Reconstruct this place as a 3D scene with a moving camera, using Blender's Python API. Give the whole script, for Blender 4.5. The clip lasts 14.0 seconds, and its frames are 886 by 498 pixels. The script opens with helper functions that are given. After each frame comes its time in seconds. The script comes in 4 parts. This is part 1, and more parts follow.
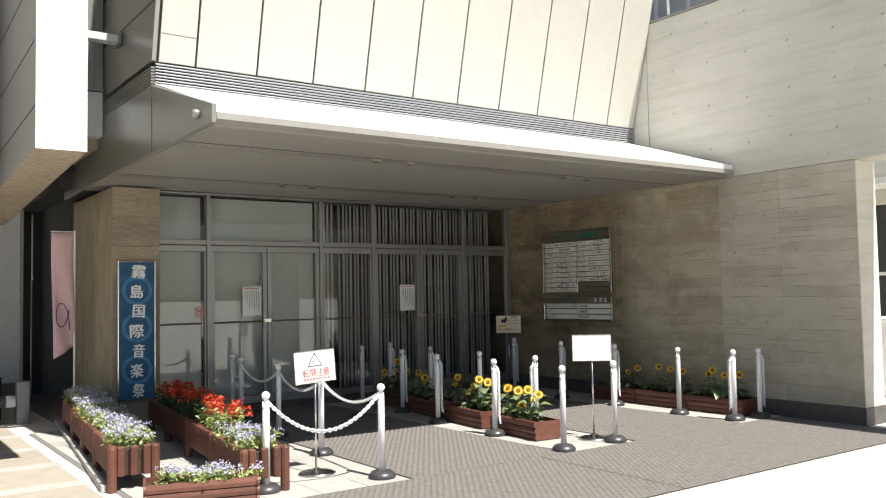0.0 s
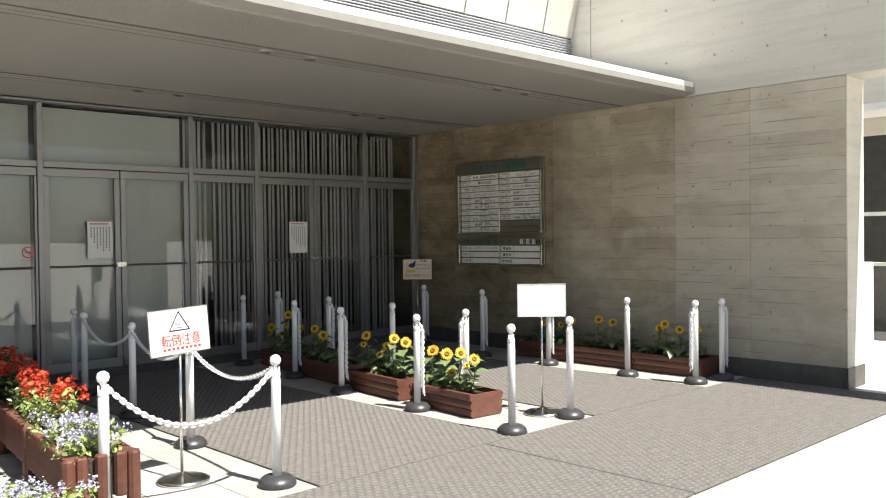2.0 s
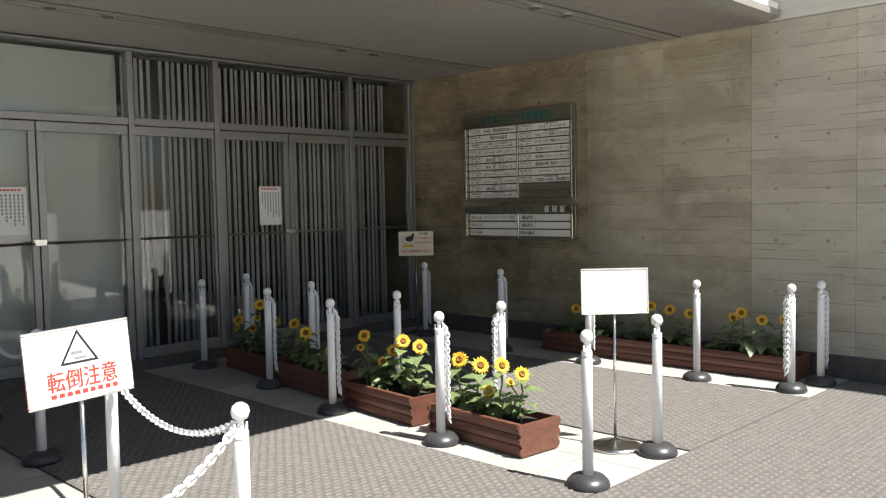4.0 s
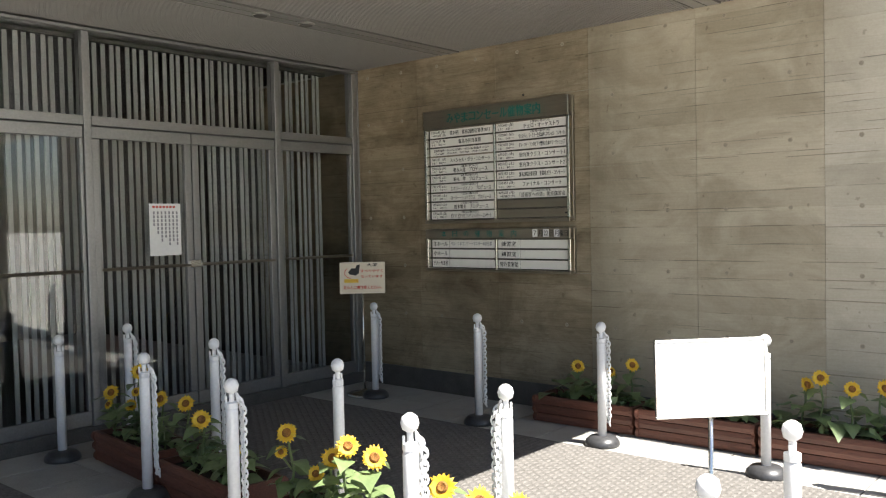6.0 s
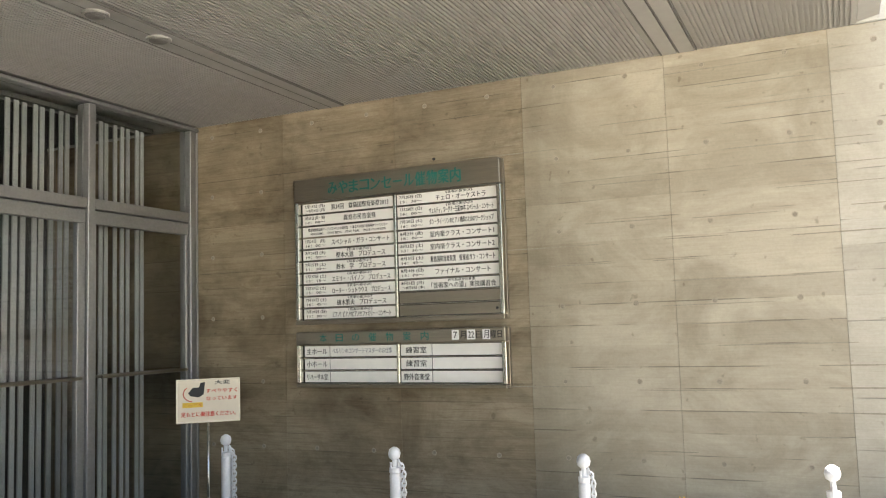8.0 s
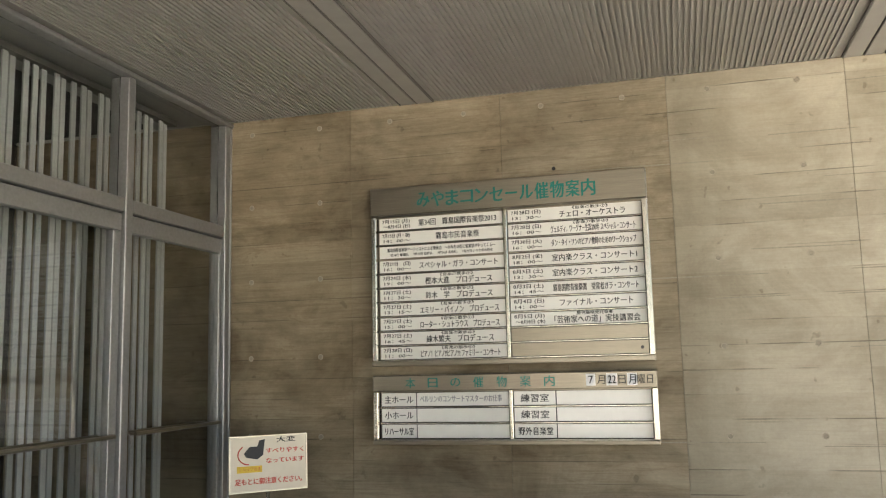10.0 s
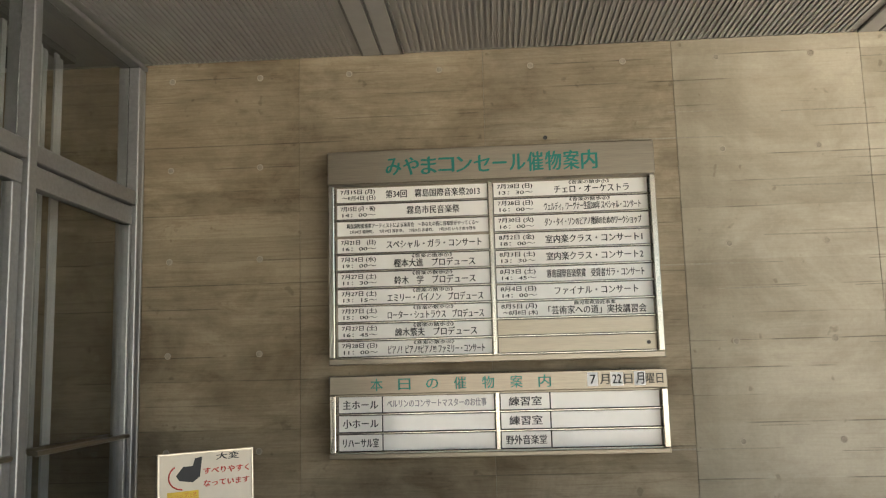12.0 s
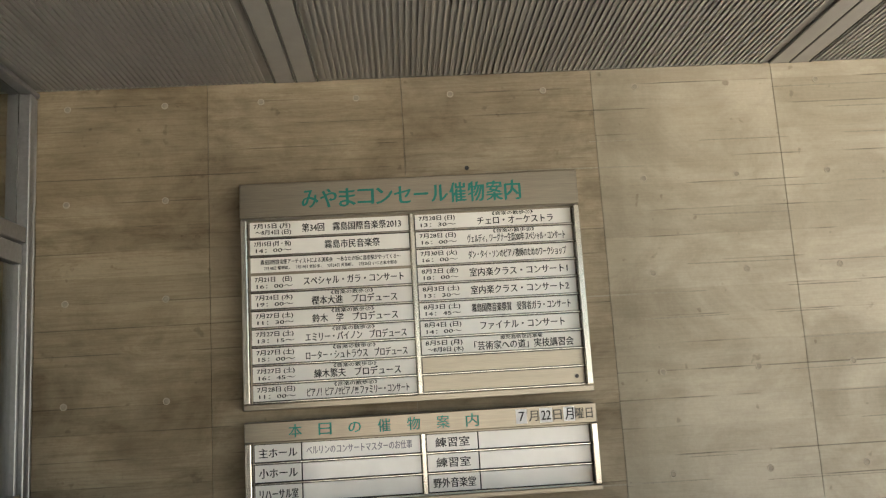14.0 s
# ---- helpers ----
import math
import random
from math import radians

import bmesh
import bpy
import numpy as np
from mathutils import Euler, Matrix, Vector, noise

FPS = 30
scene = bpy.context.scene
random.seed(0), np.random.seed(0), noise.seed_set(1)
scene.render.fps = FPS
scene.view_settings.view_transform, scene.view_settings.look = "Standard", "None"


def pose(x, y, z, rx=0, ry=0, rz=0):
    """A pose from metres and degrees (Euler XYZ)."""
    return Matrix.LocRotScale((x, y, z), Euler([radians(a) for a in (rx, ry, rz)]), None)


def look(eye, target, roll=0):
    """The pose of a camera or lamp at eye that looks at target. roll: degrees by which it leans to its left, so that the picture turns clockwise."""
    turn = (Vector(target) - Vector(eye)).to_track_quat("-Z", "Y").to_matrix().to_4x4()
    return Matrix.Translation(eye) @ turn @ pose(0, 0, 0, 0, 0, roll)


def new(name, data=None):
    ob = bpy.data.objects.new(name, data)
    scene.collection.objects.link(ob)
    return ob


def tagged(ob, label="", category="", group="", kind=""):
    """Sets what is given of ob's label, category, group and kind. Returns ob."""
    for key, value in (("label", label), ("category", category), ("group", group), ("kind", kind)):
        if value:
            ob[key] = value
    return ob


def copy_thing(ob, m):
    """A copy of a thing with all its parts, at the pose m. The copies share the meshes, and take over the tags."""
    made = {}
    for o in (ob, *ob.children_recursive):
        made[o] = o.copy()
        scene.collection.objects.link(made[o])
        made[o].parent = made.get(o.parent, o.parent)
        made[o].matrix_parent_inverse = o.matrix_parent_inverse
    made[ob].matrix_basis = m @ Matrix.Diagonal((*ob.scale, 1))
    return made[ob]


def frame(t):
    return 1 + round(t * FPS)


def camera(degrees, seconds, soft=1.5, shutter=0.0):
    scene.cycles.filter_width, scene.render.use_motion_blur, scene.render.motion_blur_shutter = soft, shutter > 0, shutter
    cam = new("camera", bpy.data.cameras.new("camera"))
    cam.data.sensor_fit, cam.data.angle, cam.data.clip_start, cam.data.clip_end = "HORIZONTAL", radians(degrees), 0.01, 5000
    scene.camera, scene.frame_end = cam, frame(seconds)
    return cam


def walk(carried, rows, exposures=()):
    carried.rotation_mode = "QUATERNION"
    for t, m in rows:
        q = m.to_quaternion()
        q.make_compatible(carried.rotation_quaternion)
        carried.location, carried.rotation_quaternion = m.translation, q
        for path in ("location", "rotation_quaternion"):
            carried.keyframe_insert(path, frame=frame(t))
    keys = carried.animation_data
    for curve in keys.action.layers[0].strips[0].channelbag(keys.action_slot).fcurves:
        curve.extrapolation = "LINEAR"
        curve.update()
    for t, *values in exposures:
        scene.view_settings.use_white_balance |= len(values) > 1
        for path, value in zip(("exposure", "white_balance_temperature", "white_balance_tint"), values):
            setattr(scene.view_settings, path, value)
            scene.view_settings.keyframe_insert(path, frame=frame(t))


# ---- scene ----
cam = camera(55.0, 14.0, soft=1.15)
PATH = [
    (0, (0.611, 0.873, 1.605), (1.772, 2.498, 1.71), -1.1),
    (0.5, (0.854, 1.356, 1.616), (2.046, 2.958, 1.729), -1.2),
    (1, (1.157, 1.837, 1.604), (2.303, 3.471, 1.73), -0.3),
    (1.5, (1.4, 2.32, 1.579), (2.674, 3.861, 1.624), -0.3),
    (2, (1.648, 2.79, 1.557), (3.027, 4.238, 1.525), -0.7),
    (2.5, (1.963, 3.285, 1.577), (3.305, 4.763, 1.452), -0.7),
    (2.7, (2.041, 3.434, 1.587), (3.455, 4.842, 1.459), -0.6),
    (4.8, (3.457, 5.334, 1.548), (4.884, 6.731, 1.448), -1.2),
    (5, (3.605, 5.491, 1.56), (5.047, 6.874, 1.471), -0.9),
    (5.5, (3.957, 5.85, 1.564), (5.512, 7.104, 1.487), -0.8),
    (6, (4.368, 6.273, 1.575), (5.888, 7.571, 1.51), -1.2),
    (6.5, (4.668, 6.685, 1.555), (6.234, 7.929, 1.528), -1.8),
    (7, (4.941, 7.115, 1.541), (6.574, 8.269, 1.551), -1.8),
    (7.5, (5.111, 7.587, 1.553), (6.778, 8.692, 1.572), -1.5),
    (7.7, (5.174, 7.767, 1.531), (6.914, 8.748, 1.638), -1.7),
    (9.8, (5.626, 9.611, 1.572), (7.538, 10.148, 1.814), -1.1),
    (10, (5.663, 9.785, 1.564), (7.575, 10.307, 1.831), -1.4),
    (10.5, (5.754, 10.085, 1.572), (7.698, 10.476, 1.835), 0.3),
    (11, (5.86, 10.246, 1.644), (7.842, 10.407, 1.859), -1.4),
    (11.5, (6.09, 10.48, 1.591), (8.064, 10.602, 1.886), -1.2),
    (12, (6.253, 10.668, 1.545), (8.232, 10.786, 1.815), -1.5),
    (12.5, (6.333, 10.745, 1.558), (8.317, 10.694, 1.806), -3.2),
    (13, (6.384, 10.786, 1.585), (8.365, 10.701, 1.848), -4.1),
    (13.5, (6.386, 10.763, 1.614), (8.361, 10.672, 1.919), -3.6),
    (14, (6.403, 10.741, 1.6), (8.373, 10.636, 1.925), -3.4),
]
EXPOSURES = [(0.0, 1.04, 6600, 10), (1.0, 1.24, 6600, 10), (2.0, 1.22, 6600, 10), (2.7, 1.12, 6550, 10), (5.0, 1.55, 6500, 10), (5.8, 1.9, 6500, 10), (6.5, 2.15, 6500, 10), (7.5, 2.86, 6600, 10), (10.0, 2.8, 6800, 10), (14.0, 2.58, 6800, 10)]
walk(cam, [(t, look(eye, target, roll)) for t, eye, target, roll in PATH], EXPOSURES)

# ---- light ----
SUN = Vector((0.085, -0.57, 1.0)).normalized()
world = bpy.data.worlds.new("world")
scene.world = world
world.use_nodes = True
wn, wl = world.node_tree.nodes, world.node_tree.links
sky = wn.new("ShaderNodeTexSky")
sky.sky_type = "NISHITA"
sky.sun_disc = False
sky.sun_elevation = math.asin(SUN.z)
sky.sun_rotation = math.pi - math.atan2(SUN.x, -SUN.y)
sky.altitude, sky.air_density, sky.dust_density = 400.0, 1.0, 1.5
wl.new(sky.outputs[0], wn["Background"].inputs[0])
wn["Background"].inputs[1].default_value = 0.05
sun_data = bpy.data.lights.new("sun", "SUN")
sun_data.energy, sun_data.angle, sun_data.color = 5.0, radians(0.53), (1.0, 0.96, 0.9)
sun_lamp = new("sun", sun_data)
sun_lamp.matrix_world = look(SUN * 40, (0, 0, 0))


# ---- materials ----
def nodes(name):
    m = bpy.data.materials.new(name)
    m.use_nodes = True
    nt = m.node_tree
    return m, nt, nt.nodes["Principled BSDF"]


def ramp(nt, src, stops):
    r = nt.nodes.new("ShaderNodeValToRGB")
    while len(r.color_ramp.elements) < len(stops):
        r.color_ramp.elements.new(0.5)
    for e, (p, c) in zip(r.color_ramp.elements, stops):
        e.position, e.color = p, (*c, 1)
    nt.links.new(src, r.inputs[0])
    return r.outputs[0]


def coords(nt, scale=(1, 1, 1), local=False):
    c = nt.nodes.new("ShaderNodeTexCoord")
    mp = nt.nodes.new("ShaderNodeMapping")
    mp.inputs["Scale"].default_value = scale
    if local:
        nt.links.new(c.outputs["Object"], mp.inputs[0])
    else:
        g = nt.nodes.new("ShaderNodeNewGeometry")
        nt.links.new(g.outputs["Position"], mp.inputs[0])
    return mp.outputs[0]


def noise_tex(nt, vec, scale, detail=4.0, rough=0.55, distort=0.0):
    n = nt.nodes.new("ShaderNodeTexNoise")
    n.inputs["Scale"].default_value, n.inputs["Detail"].default_value = scale, detail
    n.inputs["Roughness"].default_value, n.inputs["Distortion"].default_value = rough, distort
    nt.links.new(vec, n.inputs["Vector"])
    return n.outputs[0]


def mix(nt, a, b, fac, mode="MULTIPLY"):
    x = nt.nodes.new("ShaderNodeMix")
    x.data_type, x.blend_type = "RGBA", mode
    if isinstance(fac, float):
        x.inputs[0].default_value = fac
    else:
        nt.links.new(fac, x.inputs[0])
    for socket, v in ((x.inputs[6], a), (x.inputs[7], b)):
        if isinstance(v, tuple):
            socket.default_value = (*v, 1)
        else:
            nt.links.new(v, socket)
    return x.outputs[2]


def bump(nt, bsdf, height, strength, dist=0.01, after=None):
    b = nt.nodes.new("ShaderNodeBump")
    b.inputs["Strength"].default_value, b.inputs["Distance"].default_value = strength, dist
    nt.links.new(height, b.inputs["Height"])
    if after:
        nt.links.new(after, b.inputs["Normal"])
    nt.links.new(b.outputs[0], bsdf.inputs["Normal"])
    return b.outputs[0]


def plain(name, color, rough=0.5, metal=0.0, grain=40.0, vary=0.12, bumpy=0.05, spec=0.5, random_tint=0.0, streak=(1, 1, 1), local=False):
    """A surface with a fine grain and a broad unevenness."""
    m, nt, b = nodes(name)
    v = coords(nt, streak, local)
    lo, hi = tuple(c * (1 - vary) for c in color), tuple(min(1, c * (1 + vary)) for c in color)
    fine = noise_tex(nt, v, grain)
    broad = noise_tex(nt, v, grain / 14)
    c = mix(nt, ramp(nt, fine, [(0.3, lo), (0.7, hi)]), ramp(nt, broad, [(0.3, (1 - vary,) * 3), (0.7, (1, 1, 1))]), 1.0)
    if random_tint:
        o = nt.nodes.new("ShaderNodeObjectInfo")
        c = mix(nt, c, ramp(nt, o.outputs["Random"], [(0.0, (1 - random_tint,) * 3), (1.0, (1, 1, 1))]), 1.0)
    nt.links.new(c, b.inputs["Base Color"])
    b.inputs["Roughness"].default_value, b.inputs["Metallic"].default_value = rough, metal
    b.inputs["Specular IOR Level"].default_value = spec
    if bumpy:
        bump(nt, b, fine, bumpy)
    return m


def concrete(name, board, color, tint, stained=0.75, cracks=0.5, drip=0.0):
    """Fair-faced concrete; board: the height of its form boards, 0 for smooth forms."""
    m, nt, b = nodes(name)
    pos = coords(nt)
    grain = noise_tex(nt, coords(nt, (1.0, 0.55, 15.0)), 2.6, 9, 0.66, 0.35)
    stain = noise_tex(nt, coords(nt, (1.0, 0.8, 0.7)), 1.1, 5, 0.6)
    fine = noise_tex(nt, pos, 60, 5, 0.7)
    pit = noise_tex(nt, pos, 16, 2, 0.5)
    dark, light = tuple(c * 0.66 for c in color), tuple(c * 1.18 for c in color)
    c = ramp(nt, stain, [(0.32, dark), (0.52, color), (0.72, light)]) if stained > 0.5 else ramp(nt, stain, [(0.25, tuple(k * 0.9 for k in color)), (0.75, tuple(k * 1.05 for k in color))])
    c = mix(nt, c, ramp(nt, fine, [(0.3, (0.9, 0.9, 0.9)), (0.7, (1, 1, 1))]), 1.0)
    c = mix(nt, c, ramp(nt, pit, [(0.24, (0.55, 0.53, 0.5)), (0.30, (1, 1, 1))]), 0.6)
    o = nt.nodes.new("ShaderNodeObjectInfo")
    c = mix(nt, c, ramp(nt, o.outputs["Random"], [(0.0, tint), (0.5, (1, 1, 1)), (1.0, (0.93, 0.95, 0.98))]), 1.0)
    if board:
        fibre = noise_tex(nt, coords(nt, (1.0, 3.0, 70.0)), 1.6, 6, 0.7, 0.5)
        knots = noise_tex(nt, coords(nt, (1.0, 2.4, 7.0)), 1.5, 7, 0.68, 0.9)
        age = noise_tex(nt, coords(nt, (1.0, 0.75, 1.25)), 1.9, 8, 0.66, 0.6)
        c = mix(nt, c, ramp(nt, fibre, [(0.36, (0.72, 0.70, 0.66)), (0.54, (1, 1, 1))]), 0.5 if stained > 0.6 else 0.22)
        c = mix(nt, c, ramp(nt, knots, [(0.32, (0.60, 0.56, 0.49)), (0.48, (1, 1, 1))]), 0.14 + 0.41 * (stained > 0.6))
        c = mix(nt, c, ramp(nt, age, [(0.37, (0.50, 0.46, 0.41)), (0.58, (1, 1, 1))]), stained)
        sep = nt.nodes.new("ShaderNodeSeparateXYZ")
        nt.links.new(pos, sep.inputs[0])
        row = nt.nodes.new("ShaderNodeMath")
        row.operation, row.inputs[1].default_value = "DIVIDE", board
        nt.links.new(sep.outputs[2], row.inputs[0])
        fl = nt.nodes.new("ShaderNodeMath")
        fl.operation = "FLOOR"
        nt.links.new(row.outputs[0], fl.inputs[0])
        add = nt.nodes.new("ShaderNodeMath")
        add.operation = "MULTIPLY_ADD"
        add.inputs[1].default_value = 7.31
        nt.links.new(fl.outputs[0], add.inputs[0])
        far = nt.nodes.new("ShaderNodeMath")
        far.operation, far.inputs[1].default_value = "MULTIPLY", 31.7
        nt.links.new(o.outputs["Random"], far.inputs[0])
        nt.links.new(far.outputs[0], add.inputs[2])
        wnz = nt.nodes.new("ShaderNodeTexWhiteNoise")
        wnz.noise_dimensions = "1D"
        nt.links.new(add.outputs[0], wnz.inputs["W"])
        c = mix(nt, c, ramp(nt, wnz.outputs[0], [(0.0, (0.80, 0.79, 0.77)), (0.5, (0.98, 0.97, 0.95)), (1.0, (1, 1, 1))]), 0.8)
        c = mix(nt, c, ramp(nt, grain, [(0.30, (0.56, 0.53, 0.48)), (0.50, (1, 1, 1))]), 0.10 + 0.32 * (stained > 0.6))
        fr = nt.nodes.new("ShaderNodeMath")
        fr.operation = "FRACT"
        nt.links.new(row.outputs[0], fr.inputs[0])
        edge = ramp(nt, fr.outputs[0], [(0.0, (0, 0, 0)), (0.035, (1, 1, 1)), (0.97, (1, 1, 1)), (1.0, (0, 0, 0))])
        brk = noise_tex(nt, coords(nt, (1, 1.4, 9)), 1.7, 2)
        gap = mix(nt, edge, (1, 1, 1), ramp(nt, brk, [(0.40, (0, 0, 0)), (0.52, (1, 1, 1))]), "MIX")
        c = mix(nt, c, gap, cracks)
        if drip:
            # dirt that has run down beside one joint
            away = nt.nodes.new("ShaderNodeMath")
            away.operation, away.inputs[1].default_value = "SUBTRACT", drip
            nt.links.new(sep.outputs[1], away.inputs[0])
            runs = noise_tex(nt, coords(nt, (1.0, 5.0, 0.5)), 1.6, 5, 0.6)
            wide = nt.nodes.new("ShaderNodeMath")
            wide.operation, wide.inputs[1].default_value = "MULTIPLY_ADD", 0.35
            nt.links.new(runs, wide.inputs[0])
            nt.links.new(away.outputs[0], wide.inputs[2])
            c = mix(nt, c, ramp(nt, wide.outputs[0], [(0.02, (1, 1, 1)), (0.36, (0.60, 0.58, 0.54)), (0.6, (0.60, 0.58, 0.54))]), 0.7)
        n1 = bump(nt, b, grain, 0.35, 0.006)
        n2 = bump(nt, b, gap, 0.4, 0.004, n1)
        bump(nt, b, wnz.outputs[0], 0.25, 0.004, n2)
    else:
        lines = noise_tex(nt, coords(nt, (1.0, 0.6, 9.0)), 1.3, 5, 0.6)
        c = mix(nt, c, ramp(nt, lines, [(0.35, (0.86, 0.85, 0.82)), (0.55, (1, 1, 1))]), 0.7)
        speck = noise_tex(nt, pos, 140, 2, 0.6)
        c = mix(nt, c, ramp(nt, speck, [(0.32, (0.82, 0.81, 0.79)), (0.46, (1, 1, 1))]), 0.8)
        bump(nt, b, fine, 0.15, 0.004)
    nt.links.new(c, b.inputs["Base Color"])
    b.inputs["Roughness"].default_value = 0.82
    b.inputs["Specular IOR Level"].default_value = 0.3
    return m


def glass_mat(name):
    m, nt, b = nodes(name)
    b.inputs["Base Color"].default_value = (0.93, 0.96, 0.95, 1)
    b.inputs["Roughness"].default_value = 0.0
    b.inputs["Transmission Weight"].default_value = 1.0
    b.inputs["IOR"].default_value = 1.5
    return m


def leafy(name, a, c2, rough=0.5, trans=0.25):
    m, nt, b = nodes(name)
    g = nt.nodes.new("ShaderNodeNewGeometry")
    c = ramp(nt, g.outputs["Random Per Island"], [(0.0, a), (1.0, c2)])
    n = noise_tex(nt, coords(nt), 35)
    c = mix(nt, c, ramp(nt, n, [(0.3, (0.75, 0.75, 0.75)), (0.7, (1, 1, 1))]), 1.0)
    nt.links.new(c, b.inputs["Base Color"])
    b.inputs["Roughness"].default_value = rough
    b.inputs["Subsurface Weight"].default_value = 0.0
    tr = nt.nodes.new("ShaderNodeBsdfTranslucent")
    nt.links.new(c, tr.inputs[0])
    ms = nt.nodes.new("ShaderNodeMixShader")
    ms.inputs[0].default_value = trans
    nt.links.new(b.outputs[0], ms.inputs[1])
    nt.links.new(tr.outputs[0], ms.inputs[2])
    nt.links.new(ms.outputs[0], nt.nodes["Material Output"].inputs[0])
    return m


# besides their hue, these three tones carry the light fading from the passage
CONC_BOARD = concrete("brown_shaded_board_marked_concrete", 0.115, (0.375, 0.313, 0.217), (0.86, 0.84, 0.79))
CONC_MID = concrete("tan_half_lit_board_marked_concrete", 0.125, (0.475, 0.43, 0.335), (0.90, 0.88, 0.84), 0.5, 0.6, 9.52)
CONC_PALE = concrete("grey_lit_board_marked_concrete", 0.135, (0.52, 0.481, 0.39), (0.95, 0.94, 0.92), 0.3, 0.6)
# pale tone for the lit lip of the tie holes
HOLE_LIP = plain("lit_hole_lip", (0.36, 0.32, 0.25), 0.9, grain=80)
SEAM = plain("concrete_seam", (0.28, 0.25, 0.19), 0.9, grain=60)
CONC_SMOOTH = concrete("smooth_concrete", 0, (0.58, 0.56, 0.49), (0.95, 0.95, 0.94), 0.2)
STONE_PALE = plain("pale_granite_paving", (0.40, 0.388, 0.355), 0.75, grain=90, vary=0.14, bumpy=0.12, random_tint=0.18)
STONE_BEIGE = plain("beige_stone_paving", (0.36, 0.325, 0.265), 0.8, grain=70, vary=0.15, bumpy=0.12, random_tint=0.15)
STONE_GROUND = plain("pale_concrete_ground", (0.62, 0.585, 0.525), 0.85, grain=30, vary=0.12, bumpy=0.15)
JOINT = plain("dark_mortar", (0.16, 0.15, 0.14), 0.9, grain=60)
STONE_DARK = plain("dark_granite", (0.095, 0.09, 0.082), 0.55, grain=120, vary=0.35, bumpy=0.1)
PIER_STONE = plain("brown_sandstone", (0.36, 0.30, 0.22), 0.8, grain=14, vary=0.22, bumpy=0.15, random_tint=0.25, streak=(1, 1, 5))
PIER_SIDE = plain("weathered_beige_render", (0.34, 0.29, 0.20), 0.85, grain=6, vary=0.2, bumpy=0.1, streak=(1, 1, 0.4))
MAT_GREY = plain("grey_rubber_matting", (0.142, 0.133, 0.122), 0.85, grain=180, vary=0.3, bumpy=0.3, spec=0.25)
MAT_RIB = plain("grey_rubber_ribs", (0.168, 0.157, 0.144), 0.8, grain=200, vary=0.25, bumpy=0.3, spec=0.25)
ALU = plain("brushed_aluminium", (0.30, 0.30, 0.295), 0.42, 0.75, grain=60, vary=0.08, bumpy=0.02)
STEEL = plain("brushed_steel", (0.27, 0.24, 0.19), 0.28, 0.9, grain=25, vary=0.1, bumpy=0.03, streak=(1, 0.4, 14))
EDGE_STEEL = plain("polished_steel_edging", (0.50, 0.48, 0.42), 0.2, 1.0, grain=30, vary=0.08, bumpy=0.0)
CHROME = plain("bright_steel", (0.72, 0.72, 0.70), 0.22, 1.0, grain=30, vary=0.06, bumpy=0.0)
SOFFIT = plain("grey_soffit_metal", (0.27, 0.262, 0.242), 0.33, 0.0, grain=12, vary=0.06, bumpy=0.01)
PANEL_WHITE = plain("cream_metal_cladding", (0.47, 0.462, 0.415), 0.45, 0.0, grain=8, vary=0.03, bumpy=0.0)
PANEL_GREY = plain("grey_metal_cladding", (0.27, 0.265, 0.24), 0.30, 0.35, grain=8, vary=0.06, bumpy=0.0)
PANEL_DARK = plain("dark_grey_metal", (0.12, 0.115, 0.105), 0.6, grain=20, vary=0.1)
GREY_PAINT = plain("pale_grey_and_shaded_paint", (0.50, 0.52, 0.53), 0.55, grain=14, vary=0.06)
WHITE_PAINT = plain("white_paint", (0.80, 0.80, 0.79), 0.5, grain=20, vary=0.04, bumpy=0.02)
PLASTIC_WHITE = plain("white_plastic", (0.80, 0.80, 0.80), 0.38, grain=60, vary=0.05, bumpy=0.02)
RUBBER = plain("dark_grey_rubber", (0.05, 0.05, 0.052), 0.36, grain=80, vary=0.25, bumpy=0.05)
BLACK = plain("black_and_deep_shade_paint", (0.012, 0.012, 0.013), 0.4, grain=50, vary=0.2)
# near-black tone that puts the gloom of unlit rooms into their walls
DARK = plain("unlit_interior", (0.05, 0.05, 0.05), 0.8, grain=6, vary=0.2)
INNER = plain("interior_floor", (0.16, 0.15, 0.14), 0.4, grain=10, vary=0.2)
BLIND = plain("pale_roller_blind", (0.62, 0.64, 0.61), 0.9, grain=200, vary=0.04, bumpy=0.05)
SLAT = plain("pale_grey_slats", (0.50, 0.50, 0.485), 0.55, grain=60, vary=0.06, random_tint=0.22)
PAPER = plain("white_paper", (0.78, 0.78, 0.76), 0.7, grain=40, vary=0.03)
PLATE = plain("white_acrylic_plate", (0.80, 0.79, 0.74), 0.06, grain=12, vary=0.03, bumpy=0.0)
INK = plain("black_ink", (0.02, 0.02, 0.02), 0.6, grain=50, vary=0.1, bumpy=0)
GREY_INK = plain("grey_ink", (0.25, 0.25, 0.27), 0.6, grain=50, vary=0.1, bumpy=0)
RED_INK = plain("red_ink", (0.55, 0.05, 0.03), 0.6, grain=50, vary=0.1, bumpy=0)
TEAL = plain("teal_letters", (0.0, 0.17, 0.14), 0.6, grain=50, vary=0.1, bumpy=0)
BLUE = plain("blue_banner_print", (0.016, 0.095, 0.19), 0.7, grain=12, vary=0.2)
BLUE_PALE = plain("paler_blue_print", (0.05, 0.19, 0.35), 0.7, grain=12, vary=0.2)
PINK = plain("pink_cloth", (0.62, 0.42, 0.45), 0.9, grain=150, vary=0.08, bumpy=0.1)
